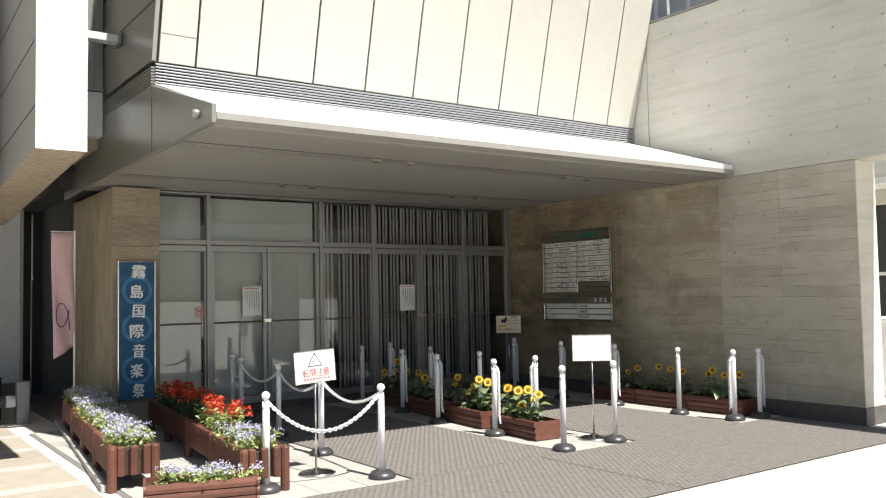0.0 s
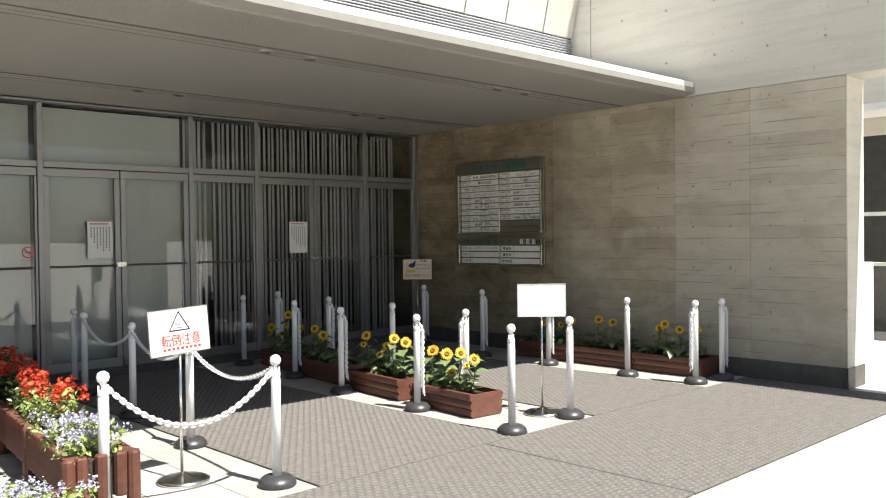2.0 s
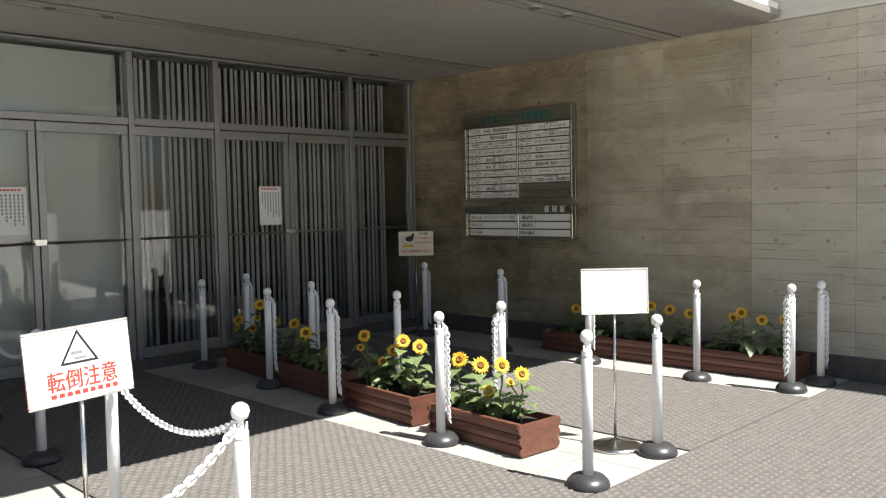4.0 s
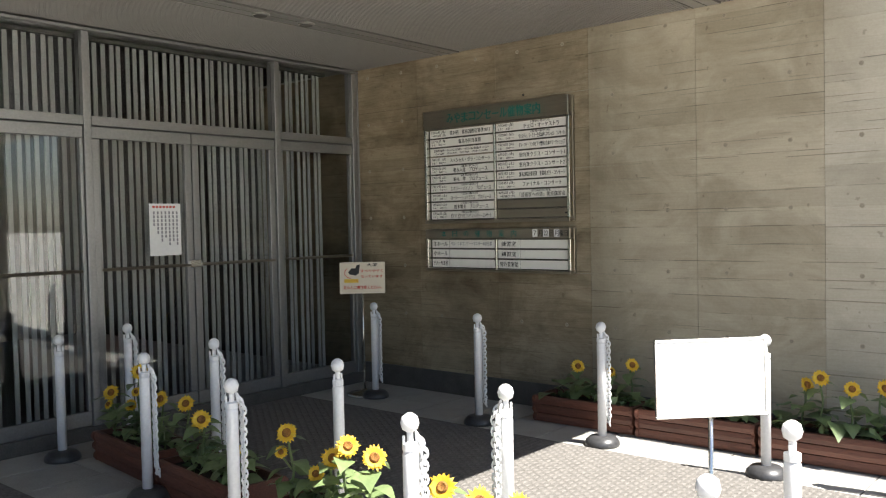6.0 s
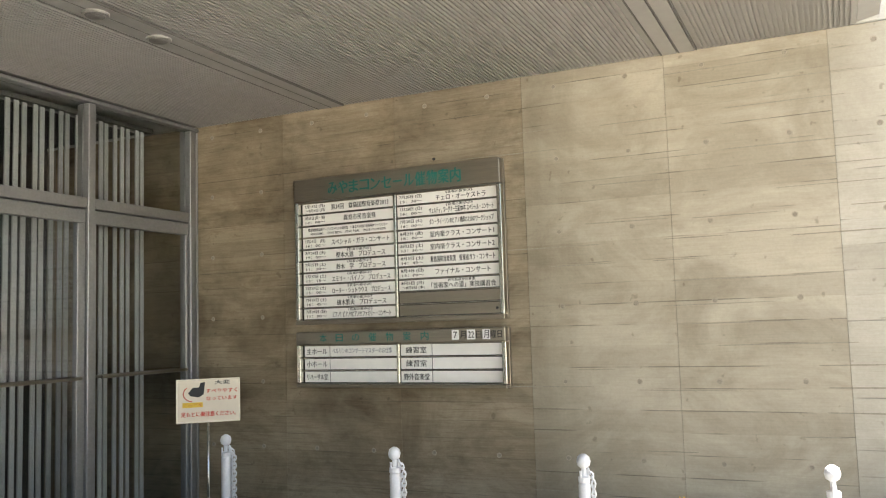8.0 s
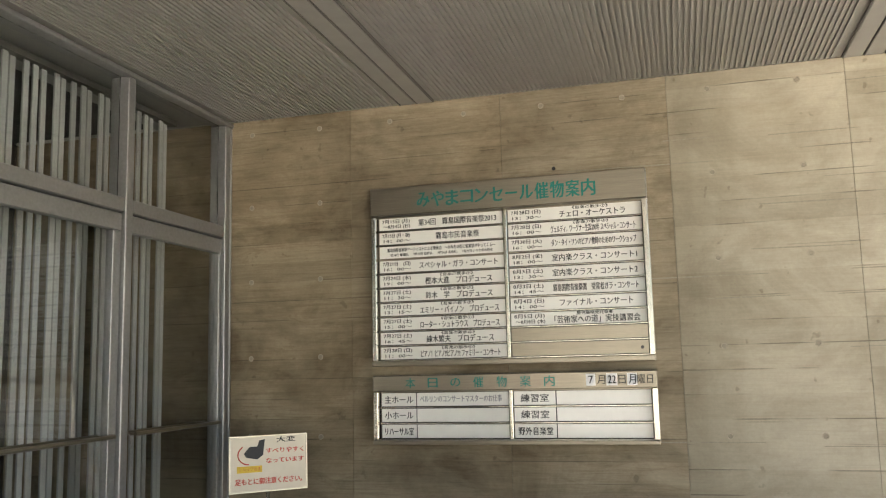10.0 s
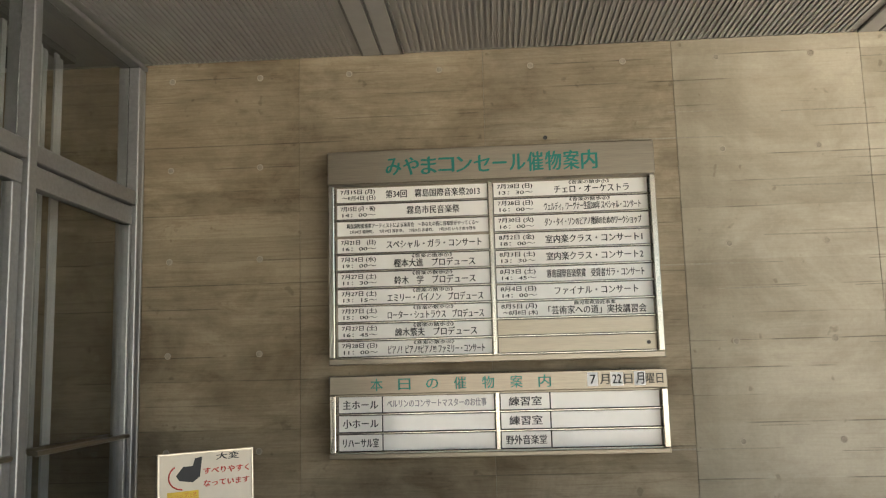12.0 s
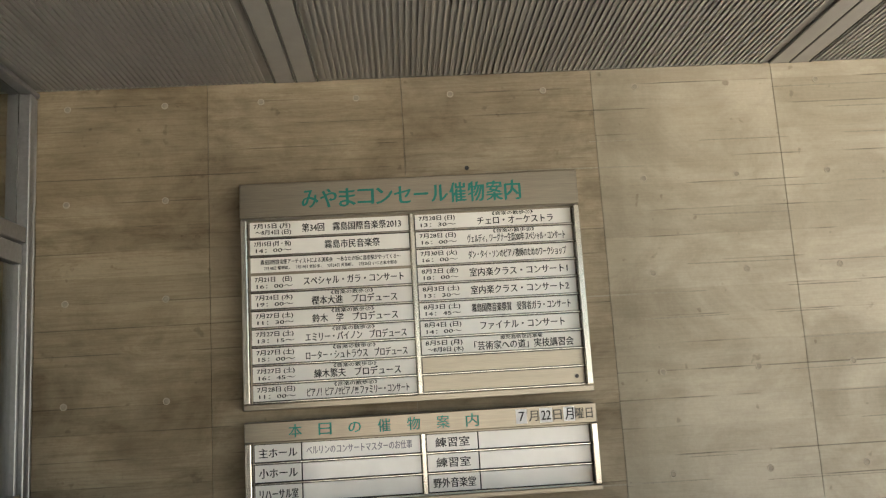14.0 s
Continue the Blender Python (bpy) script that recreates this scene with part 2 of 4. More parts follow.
YELLOW = plain("yellow_print", (0.75, 0.50, 0.05), 0.6, grain=30, vary=0.1)
WOOD = plain("red_brown_stained_wood", (0.165, 0.062, 0.039), 0.55, grain=18, vary=0.35, bumpy=0.2, random_tint=0.25, streak=(6, 1, 14))
SOIL = plain("dark_soil", (0.05, 0.036, 0.025), 0.95, grain=50, vary=0.5, bumpy=0.6)
LEAF = leafy("sunflower_leaves", (0.11, 0.17, 0.06), (0.27, 0.35, 0.16), 0.36)
LEAF_PALE = leafy("light_green_leaves", (0.20, 0.29, 0.07), (0.40, 0.48, 0.17), 0.42)
# leaf green darkened to stand for the canopy's shade
LEAF_SHADED = leafy("shaded_green_leaves", (0.025, 0.06, 0.02), (0.05, 0.10, 0.03))
PETAL = leafy("yellow_petals", (0.88, 0.54, 0.03), (0.92, 0.68, 0.08), 0.6, 0.35)
DISC = plain("brown_flower_disc", (0.30, 0.13, 0.022), 0.9, grain=300, vary=0.5, bumpy=0.5)
BLOOM_WHITE = leafy("lavender_white_blossom", (0.40, 0.38, 0.60), (0.72, 0.71, 0.78), 0.7, 0.3)
BLOOM_RED = leafy("red_blossom", (0.55, 0.02, 0.015), (0.82, 0.15, 0.05), 0.6, 0.3)
GLASS = glass_mat("clear_glass")
CREAM = plain("cream_card", (0.68, 0.61, 0.48), 0.5, grain=20, vary=0.03)
BRASS = plain("pale_brass", (0.62, 0.57, 0.46), 0.35, 0.9, grain=30, vary=0.08)


# ---- builders ----
def link(name, bm, mat, parent=None, label="", smooth=False):
    me = bpy.data.meshes.new(name)
    bm.to_mesh(me)
    bm.free()
    for m in mat if isinstance(mat, (list, tuple)) else [mat]:
        me.materials.append(m)
    if smooth:
        for p in me.polygons:
            p.use_smooth = True
    ob = new(name, me)
    ob.parent = parent
    if label:
        tagged(ob, label)
    return ob


part = link


def thing(name, place, label, category, group="", turn=0.0):
    e = new(name)
    e.empty_display_size = 0.1
    e.matrix_basis = pose(*place, 0, 0, turn)
    return tagged(e, label, category, group)


def box(bm, x0, x1, y0, y1, z0, z1, bevel=0.0):
    r = bmesh.ops.create_cube(bm, size=1)
    bmesh.ops.scale(bm, vec=(x1 - x0, y1 - y0, z1 - z0), verts=r["verts"])
    bmesh.ops.translate(bm, vec=((x0 + x1) / 2, (y0 + y1) / 2, (z0 + z1) / 2), verts=r["verts"])
    if bevel:
        es = list({e for v in r["verts"] for e in v.link_edges})
        bmesh.ops.bevel(bm, geom=es, offset=bevel, segments=1, affect="EDGES", profile=0.5)
    return bm


def boxed(*a, bevel=0.0):
    return box(bmesh.new(), *a, bevel=bevel)


def prism(bm, outline, axis, a, b):
    """An outline of (p, q) pairs drawn out along an axis from a to b."""
    def at(p, q, s):
        return {"x": (s, p, q), "y": (p, s, q), "z": (p, q, s)}[axis]
    v0 = [bm.verts.new(at(p, q, a)) for p, q in outline]
    v1 = [bm.verts.new(at(p, q, b)) for p, q in outline]
    n = len(outline)
    bm.faces.new(v0)
    bm.faces.new(v1[::-1])
    for i in range(n):
        bm.faces.new((v0[i], v1[i], v1[(i + 1) % n], v0[(i + 1) % n]))
    bmesh.ops.recalc_face_normals(bm, faces=bm.faces)
    return bm


def lathe(bm, profile, seg=16, x=0.0, y=0.0):
    """A turned shape from (radius, height) pairs."""
    rings = [[bm.verts.new((x + r * math.cos(2 * math.pi * i / seg), y + r * math.sin(2 * math.pi * i / seg), z)) for i in range(seg)] for r, z in profile]
    for a, b in zip(rings, rings[1:]):
        for i in range(seg):
            bm.faces.new((a[i], a[(i + 1) % seg], b[(i + 1) % seg], b[i]))
    bm.faces.new(rings[0][::-1])
    bm.faces.new(rings[-1])
    return bm


def tube(bm, a, b, r, seg=10, r2=None):
    a, b = Vector(a), Vector(b)
    q = (b - a).to_track_quat("Z", "Y")
    ends = []
    for p, rad in ((a, r), (b, r if r2 is None else r2)):
        ends.append([bm.verts.new(p + q @ Vector((rad * math.cos(2 * math.pi * i / seg), rad * math.sin(2 * math.pi * i / seg), 0))) for i in range(seg)])
    for i in range(seg):
        bm.faces.new((ends[0][i], ends[0][(i + 1) % seg], ends[1][(i + 1) % seg], ends[1][i]))
    bm.faces.new(ends[0][::-1])
    bm.faces.new(ends[1])
    return bm


def structure(name, bm, mat, label, smooth=False):
    return tagged(link(name, bm, mat, None, "", smooth), label, name.split("_")[0], "", "structure")


def words(name, body, height, m, mat, parent, width=None, bold=0.03):
    """Lettering as a flat mesh, centred on the pose m, its x to the right and its z out of the face."""
    cu = bpy.data.curves.new(name, "FONT")
    cu.body, cu.size, cu.align_x, cu.align_y = body, height, "CENTER", "CENTER"
    cu.resolution_u = 2
    tmp = bpy.data.objects.new(name, cu)
    scene.collection.objects.link(tmp)
    bpy.context.view_layer.update()
    me = bpy.data.meshes.new_from_object(tmp.evaluated_get(bpy.context.evaluated_depsgraph_get()))
    bpy.data.objects.remove(tmp)
    if me.vertices:
        xs, ys = [v.co.x for v in me.vertices], [v.co.y for v in me.vertices]
        cx, cy, w, h = (min(xs) + max(xs)) / 2, (min(ys) + max(ys)) / 2, max(xs) - min(xs), max(ys) - min(ys)
        f = width / w if width and w else 1.0
        for v in me.vertices:
            v.co.x, v.co.y = (v.co.x - cx) * f, v.co.y - cy
    if bold and me.vertices:
        both = bmesh.new()
        both.from_mesh(me)
        again = both.copy()
        me2 = bpy.data.meshes.new(name)
        bmesh.ops.translate(again, vec=(height * bold, height * bold * 0.4, 0.0003), verts=again.verts)
        again.to_mesh(me2)
        both.from_mesh(me2)
        both.to_mesh(me)
        both.free()
        again.free()
    me.transform(m)
    me.materials.clear()
    me.materials.append(mat)
    ob = new(name, me)
    ob.parent = parent
    return tagged(ob, kind="stuff") if len(body) > 1 else ob


TO_WEST = Matrix(((0, 0, -1, 0), (-1, 0, 0, 0), (0, 1, 0, 0), (0, 0, 0, 1)))
TO_SOUTH = Matrix(((1, 0, 0, 0), (0, 0, -1, 0), (0, 1, 0, 0), (0, 0, 0, 1)))

# ---- the large structure ----
WX, GY, CZ = 10.28, 12.425, 3.085      # concrete wall, glass front, soffit

structure("ground", boxed(-400, 400, -400, 400, -0.30, -0.012), STONE_GROUND, "pale sunlit concrete forecourt")

# concrete wall beside the entrance, with its passage opening and the wall over it
structure("wall_east", boxed(WX + 0.008, WX + 0.42, 6.11, 14.0, -0.05, 3.08), SEAM, "grey concrete wall with board marks and tie holes")
structure("wall_east_upper", boxed(WX, WX + 0.42, 1.0, 9.16, 3.084, 5.50, bevel=0.008), CONC_SMOOTH, "smooth grey concrete wall over the passage")
structure("wall_east_upper_back", boxed(WX - 0.002, WX + 0.42, 9.164, 14.0, 3.084, 5.50), CONC_SMOOTH, "smooth grey concrete wall beside the canopy")
structure("wall_passage", boxed(WX, WX + 0.42, 1.0, 3.2, -0.05, 3.08), CONC_SMOOTH, "concrete wall at the far side of the passage")
structure("coping", boxed(WX - 0.01, WX + 0.43, 1.0, 14.0, 5.504, 5.53), PANEL_GREY, "thin grey metal coping on the concrete wall")
structure("baseboard", boxed(WX - 0.012, WX + 0.006, 6.114, GY - 0.066, -0.01, 0.20, bevel=0.003), STONE_DARK, "dark granite plinth along the concrete wall")

# soffit of ribbed metal with two flat bands
bm = bmesh.new()
box(bm, 3.22, WX - 0.004, 7.852, GY + 0.5, CZ, CZ + 0.03)
for y in np.arange(7.87, GY - 0.06, 0.026):
    if not (8.66 < y < 8.93 or 11.05 < y < 11.31):
        box(bm, 3.24, WX - 0.01, y, y + 0.013, CZ - 0.010, CZ + 0.001)
for y in (8.70, 8.80, 11.09, 11.19):
    box(bm, 3.24, WX - 0.01, y, y + 0.085, CZ - 0.014, CZ + 0.001)
tagged(link("ceiling", bm, SOFFIT), "grey ribbed metal soffit of the entrance canopy", "ceiling", "", "structure")

for y0 in (8.687, 8.786, 8.889, 11.077, 11.176, 11.279):
    structure("trim_slot", boxed(3.24, WX - 0.01, y0, y0 + 0.006, CZ - 0.0155, CZ - 0.0005), PANEL_DARK, "dark slot between the flat soffit strips")

# canopy: pale sloping top, lip and side
canopy = thing("entrance_canopy", (0, 0, 0), "pale metal canopy with louvre strip and cream panels above the entrance", "canopy")
part("canopy_top", prism(bmesh.new(), [(7.76, 3.175), (7.76, 3.235), (9.45, 3.78), (9.45, 3.12), (7.85, 3.13)], "x", 3.204, WX - 0.004), WHITE_PAINT, canopy, "sunlit white sloping canopy top")
part("lip", prism(bmesh.new(), [(7.74, 3.115), (7.74, 3.172), (7.85, 3.172), (7.85, 3.09)], "x", 3.204, WX - 0.004), SOFFIT, canopy, "grey metal drip edge")
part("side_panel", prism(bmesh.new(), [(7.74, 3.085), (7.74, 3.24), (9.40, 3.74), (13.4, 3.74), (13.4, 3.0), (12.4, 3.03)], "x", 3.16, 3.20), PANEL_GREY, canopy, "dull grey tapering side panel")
for i in range(7):
    z = 3.79 + i * 0.031
    part("louvre_blade", prism(bmesh.new(), [(9.45, z), (9.43, z + 0.002), (9.43, z + 0.008), (9.45, z + 0.010), (9.47, z + 0.010), (9.47, z)], "x", 3.21, WX - 0.006), GREY_PAINT, canopy)
    part("side_louvre_blade", boxed(3.17, 3.21, 9.46, 13.4, z - 0.04, z - 0.022), PANEL_GREY, canopy)
part("louvre_backing", boxed(3.21, WX - 0.006, 9.56, 9.59, 3.74, 4.02), BLACK, canopy)
LEAN_TOP = 6.4
def lean(z):
    return 9.44 - (z - 4.0) * 0.245
JX = [3.25 + 0.37] + [3.62 + 0.675 * k for k in range(1, 10)] + [WX - 0.01]
xs = [3.23] + JX
for a, b in zip(xs, xs[1:]):
    for z0, z1 in ((4.01, 4.28), (4.288, LEAN_TOP)) if a < 3.3 else ((4.01, LEAN_TOP),):
        part("cladding_panel", prism(bmesh.new(), [(lean(z0), z0), (lean(z1), z1), (lean(z1) + 0.05, z1), (lean(z0) + 0.05, z0)], "x", a + 0.012, b - 0.012), PANEL_WHITE, canopy, "cream metal cladding panel")
part("cladding_core", prism(bmesh.new(), [(lean(4.01) + 0.03, 4.0), (lean(LEAN_TOP) + 0.03, LEAN_TOP), (13.4, LEAN_TOP), (13.4, 4.0)], "x", 3.215, WX - 0.012), BLACK, canopy)
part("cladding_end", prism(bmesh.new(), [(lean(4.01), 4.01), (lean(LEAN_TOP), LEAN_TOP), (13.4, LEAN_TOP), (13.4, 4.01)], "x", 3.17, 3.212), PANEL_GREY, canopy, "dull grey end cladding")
for k in range(3):
    part("cladding_joint", boxed(3.165, 3.169, 9.2, 13.4, 4.6 + k * 0.55, 4.608 + k * 0.55), BLACK, canopy)
part("fold_line", boxed(3.21, WX - 0.006, 8.095, 8.103, 3.343, 3.348), PANEL_DARK, canopy)
part("side_seam", boxed(3.156, 3.1595, 9.40, 9.408, 3.07, 3.72), PANEL_DARK, canopy)
part("roof", boxed(3.17, WX - 0.01, 9.6, 20.0, LEAN_TOP + 0.002, LEAN_TOP + 0.2), PANEL_GREY, canopy)
bm = lathe(bmesh.new(), [(0.03, 0), (0.045, 0.02), (0.045, 0.05), (0.03, 0.07)], 14)
bm.transform(pose(3.16, 8.04, 3.20, 0, -90, 0))
part("knob", bm, ALU, canopy, "round metal pipe end")

# rooms behind the glass
structure("floor_inside", boxed(3.0, 11.5, GY - 0.04, 19.0, -0.05, 0.10), INNER, "dim stone floor inside the foyer")
# foyer walls and ceiling take the room's darkness as their colour
structure("wall_inside_back", boxed(3.0, 11.5, 18.0, 18.2, 0.104, 3.3), DARK, "back wall of the foyer, coloured dark for the unlit room")
structure("wall_inside_east", boxed(WX + 0.002, WX + 0.3, 14.004, 18.0, 0.104, 3.3), DARK, "side wall of the foyer, coloured dark for the unlit room")
structure("wall_inside_west", boxed(3.4, 3.6, 14.2, 18.0, 0.104, 3.3), DARK, "side wall of the foyer, coloured dark for the unlit room")
structure("ceiling_inside", boxed(3.0, 11.5, GY + 0.51, 19.0, 3.10, 3.3), DARK, "foyer ceiling, coloured dark for the unlit room")
structure("trim_sill", boxed(4.02, WX - 0.014, GY - 0.06, GY - 0.044, -0.01, 0.10), STONE_DARK, "dark stone sill under the glass front")

# stone pier
pier = thing("stone_pier", (0, 0, 0), "brown stone-clad pier beside the glass front", "pier")
part("core", boxed(3.47, 4.04, 12.06, 16.3, -0.05, 3.04), JOINT, pier)
for k in range(8):
    z0, z1 = k * 0.381 + 0.001, (k + 1) * 0.381 - 0.0015
    part("stone", boxed(3.455, 4.05, 12.04, 12.062, z0, z1, bevel=0.003), PIER_STONE, pier)

part("side_face", boxed(3.452, 3.474, 12.064, 16.2, 0.0, 3.04, bevel=0.003), PIER_SIDE, pier, "plain weathered beige side face")

# ---- glass front ----
front = thing("glass_front", (0, GY, 0), "grey aluminium shopfront with glass doors and fixed panes", "shopfront")
MUL = [4.09, 4.83, 6.578, 7.49, 9.265, 10.218]
for x in MUL:
    part("mullion", boxed(x - 0.029, x + 0.029, -0.05, 0.06, 0.10, 3.038, bevel=0.004), ALU, front)
part("head_rail", boxed(4.04, WX - 0.002, -0.055, 0.065, 3.042, 3.066, bevel=0.004), ALU, front)
part("wall_post", boxed(10.262, WX - 0.001, -0.044, 0.06, 0.10, 3.038, bevel=0.003), ALU, front)
for a, b in zip(MUL, MUL[1:]):
    a, b = a + 0.031, b - 0.031
    part("transom", boxed(a, b, -0.045, 0.055, 2.345, 2.415, bevel=0.004), ALU, front)
    part("pane", boxed(a, b, 0.0, 0.008, 2.417, 3.040), GLASS, front, "fixed clear pane")
    door = b - a > 1.2
    mid = (a + b) / 2
    for p, q in ((a, mid - 0.004), (mid + 0.004, b)) if door else ((a, b),):
        leaf = part("door_leaf" if door else "side_light", boxed(p + 0.002, q - 0.002, -0.03, 0.02, 2.25, 2.337, bevel=0.003), ALU, front, "aluminium framed glass leaf")
        part("bottom_rail", boxed(p + 0.002, q - 0.002, -0.03, 0.02, 0.105, 0.21, bevel=0.003), ALU, leaf)
        for s in (p + 0.002, q - (0.062 if door else 0.027)):
            part("stile", boxed(s, s + (0.06 if door else 0.025), -0.028, 0.018, 0.212, 2.248, bevel=0.003), ALU, leaf)
        part("pane", boxed(p + 0.02, q - 0.02, -0.006, 0.002, 0.208, 2.252), GLASS, leaf)
        bar = bmesh.new()
        for dy in (-0.055, 0.045):
            tube(bar, (p + 0.05, dy, 1.26), (q - 0.05, dy, 1.26), 0.011, 8)
            for s in (p + 0.06, q - 0.06):
                tube(bar, (s, dy, 1.26), (s, dy * 0.4, 1.26), 0.008, 6)
        part("push_bar", bar, STEEL, leaf, "thin steel push bar")
    if door:
        part("lock_plate", boxed(mid - 0.055, mid + 0.055, -0.045, -0.031, 1.24, 1.30, bevel=0.004), CHROME, front)

blinds = thing("roller_blinds", (0, GY + 0.16, 0), "pale drawn roller blinds behind the glass doors", "blind")
for a, b in ((4.14, 4.78), (4.88, 6.53)):
    part("blind", boxed(a, b, 0.0, 0.006, 0.16, 3.02), BLIND, blinds)
    part("bottom_bar", boxed(a, b, -0.01, 0.016, 0.125, 0.158), ALU, blinds)
screen = thing("slat_screen", (0, GY + 0.26, 0.10), "screen of pale grey upright slats behind the glass", "screen")
slat_me = None
k = 0
x = 6.64
while x < 10.07:
    if not 6.96 < x < 7.03:
        if slat_me is None:
            sl = part("slat", boxed(-0.018, 0.018, -0.006, 0.006, 0.0, 2.93, bevel=0.002), SLAT, screen)
            slat_me = sl.data
        else:
            sl = new("slat", slat_me)
            sl.parent = screen
        sl.location = (x, 0.012 * math.sin(k * 2.4), 0)
    x += 0.0675
    k += 1
part("top_rail", boxed(6.60, 10.09, -0.03, 0.03, 2.932, 2.965), PANEL_DARK, screen)


# ---- floor finishes ----
def mat_of(x0, x1, y0, y1, label):
    t = thing("floor_mat", (x0, y0, 0), label, "mat", "entrance mats")
    w, d = x1 - x0, y1 - y0
    part("backing", boxed(0, w, 0, d, -0.004, 0.007, bevel=0.002), MAT_GREY, t)
    verts, faces = [], []
    px, py = 0.062, 0.045
    for j in range(int(d / py)):
        for i in range(int(w / px)):
            cx, cy = (i + 0.5 + 0.5 * (j % 2)) * px, (j + 0.5) * py
            if cx > w - 0.03:
                continue
            n = len(verts)
            hx, hy = 0.023, 0.013
            verts += [(cx - hx, cy - hy, 0.0071), (cx + hx, cy - hy, 0.0071), (cx + hx, cy + hy, 0.0071), (cx - hx, cy + hy, 0.0071),
                      (cx - hx * 0.7, cy - hy * 0.5, 0.0115), (cx + hx * 0.7, cy - hy * 0.5, 0.0115), (cx + hx * 0.7, cy + hy * 0.5, 0.0115), (cx - hx * 0.7, cy + hy * 0.5, 0.0115)]
            faces += [(n + 4, n + 5, n + 6, n + 7), (n, n + 1, n + 5, n + 4), (n + 1, n + 2, n + 6, n + 5), (n + 2, n + 3, n + 7, n + 6), (n + 3, n, n + 4, n + 7)]
    me = bpy.data.meshes.new("ribs")
    me.from_pydata(verts, [], faces)
    me.materials.append(MAT_RIB)
    ob = new("ribs", me)
    ob.parent = t
    tagged(ob, kind="stuff")
    return t


mat_of(4.72, 6.55, 7.15, 12.34, "dark grey ribbed entrance mat leading to the doors")
mat_of(7.56, 9.40, 7.15, 12.34, "dark grey ribbed entrance mat leading to the doors")
mat_of(3.55, 6.195, 5.42, 7.14, "grey ribbed mat laid across the forecourt")
mat_of(6.205, 10.20, 5.42, 7.14, "grey ribbed mat laid across the forecourt")


# ---- chain posts ----
def chain_links(path, size=0.017, step=0.025, start=0, wire=0.006):
    """White plastic chain links along a list of points."""
    bm = bmesh.new()
    pts = [Vector(p) for p in path]
    dist, k = 0.0, start
    for a, b in zip(pts, pts[1:]):
        seg = (b - a).length
        way = (b - a).normalized()
        while dist < seg:
            c = a + way * dist
            m = Matrix.Translation(c) @ way.to_track_quat("X", "Z").to_matrix().to_4x4() @ pose(0, 0, 0, 90 * (k % 2) + 20)
            ring = []
            for i in range(8):
                t = 2 * math.pi * i / 8
                o = Vector((size * 1.15 * math.cos(t), size * 0.62 * math.sin(t), 0))
                n = Vector((math.cos(t), math.sin(t), 0))
                ring.append([bm.verts.new(m @ (o + wire * (n * math.cos(u) + Vector((0, 0, math.sin(u)))))) for u in (0, 2.09, 4.19)])
            for i in range(8):
                for j in range(3):
                    bm.faces.new((ring[i][j], ring[(i + 1) % 8][j], ring[(i + 1) % 8][(j + 1) % 3], ring[i][(j + 1) % 3]))
            dist += step
            k += 1
        dist -= seg
    return bm


def chain_post(chain):
    t = thing("chain_post", (0, 0, -5), "white plastic chain post with hung chain, domed rubber base" if chain else "white plastic chain post on a domed dark rubber base", "chain post", "chain posts")
    part("base", lathe(bmesh.new(), [(0.118, 0), (0.122, 0.012), (0.115, 0.035), (0.088, 0.062), (0.05, 0.07)], 20), RUBBER, t, "domed dark rubber base", True)
    part("post", lathe(bmesh.new(), [(0.030, 0.06), (0.030, 0.70), (0.026, 0.715)], 14), PLASTIC_WHITE, t, "", True)
    bm = lathe(bmesh.new(), [(0.030, 0.716), (0.030, 0.742), (0.013, 0.748), (0.013, 0.79)], 12)
    for s in (-1, 1):
        tube(bm, (s * 0.026, 0, 0.74), (s * 0.026, 0, 0.775), 0.006, 6)
    part("hook_collar", bm, PLASTIC_WHITE, t)
    part("ball", lathe(bmesh.new(), [(0.012, 0.785), (0.03, 0.797), (0.036, 0.82), (0.03, 0.843), (0.012, 0.856), (0.002, 0.857)], 14), PLASTIC_WHITE, t, "", True)
    if chain:
        part("hung_chain", chain_links([(0.028, -0.01, 0.77), (0.052, -0.016, 0.72), (0.05, -0.016, 0.16), (0.066, 0.006, 0.14), (0.052, 0.022, 0.2), (0.05, 0.022, 0.72), (0.03, 0.012, 0.765)]), PLASTIC_WHITE, t, "white plastic chain")
    return t


bare, hung = chain_post(False), chain_post(True)
POSTS = {"A": (7.047, 12.014, 0), "B": (7.619, 12.138, 1), "C": (6.946, 10.754, 1), "D": (7.529, 10.916, 1), "E": (6.739, 9.625, 1), "F": (7.417, 9.631, 0),
         "G": (9.768, 11.719, 1), "H": (9.517, 10.337, 1), "I": (6.691, 8.439, 1), "J": (7.347, 8.475, 2), "K": (9.521, 9.256, 1), "L": (6.612, 7.242, 0),
         "M": (7.379, 7.266, 0), "N": (9.467, 8.109, 0), "O": (9.551, 7.338, 2), "Q": (9.95, 7.258, 1)}
for x, y, chain in POSTS.values():
    copy_thing(hung if chain else bare, pose(x, y, 0.002 if x > 9.45 or 6.6 < x < 7.56 else 0.012, 0, 0, {0: 0, 1: -25, 2: 155}[chain]))
ROPE = [(5.02, 12.02), (4.893, 11.40), (4.779, 10.014), (4.65, 8.71), (4.55, 7.373), (3.535, 7.538)]
for x, y in ROPE:
    copy_thing(bare, pose(x, y, 0.002 if x < 4.72 else 0.012) @ Matrix.Diagonal((1, 1, 0.958, 1)))
for o in (bare, hung):
    for c in (*o.children_recursive, o):
        bpy.data.objects.remove(c)
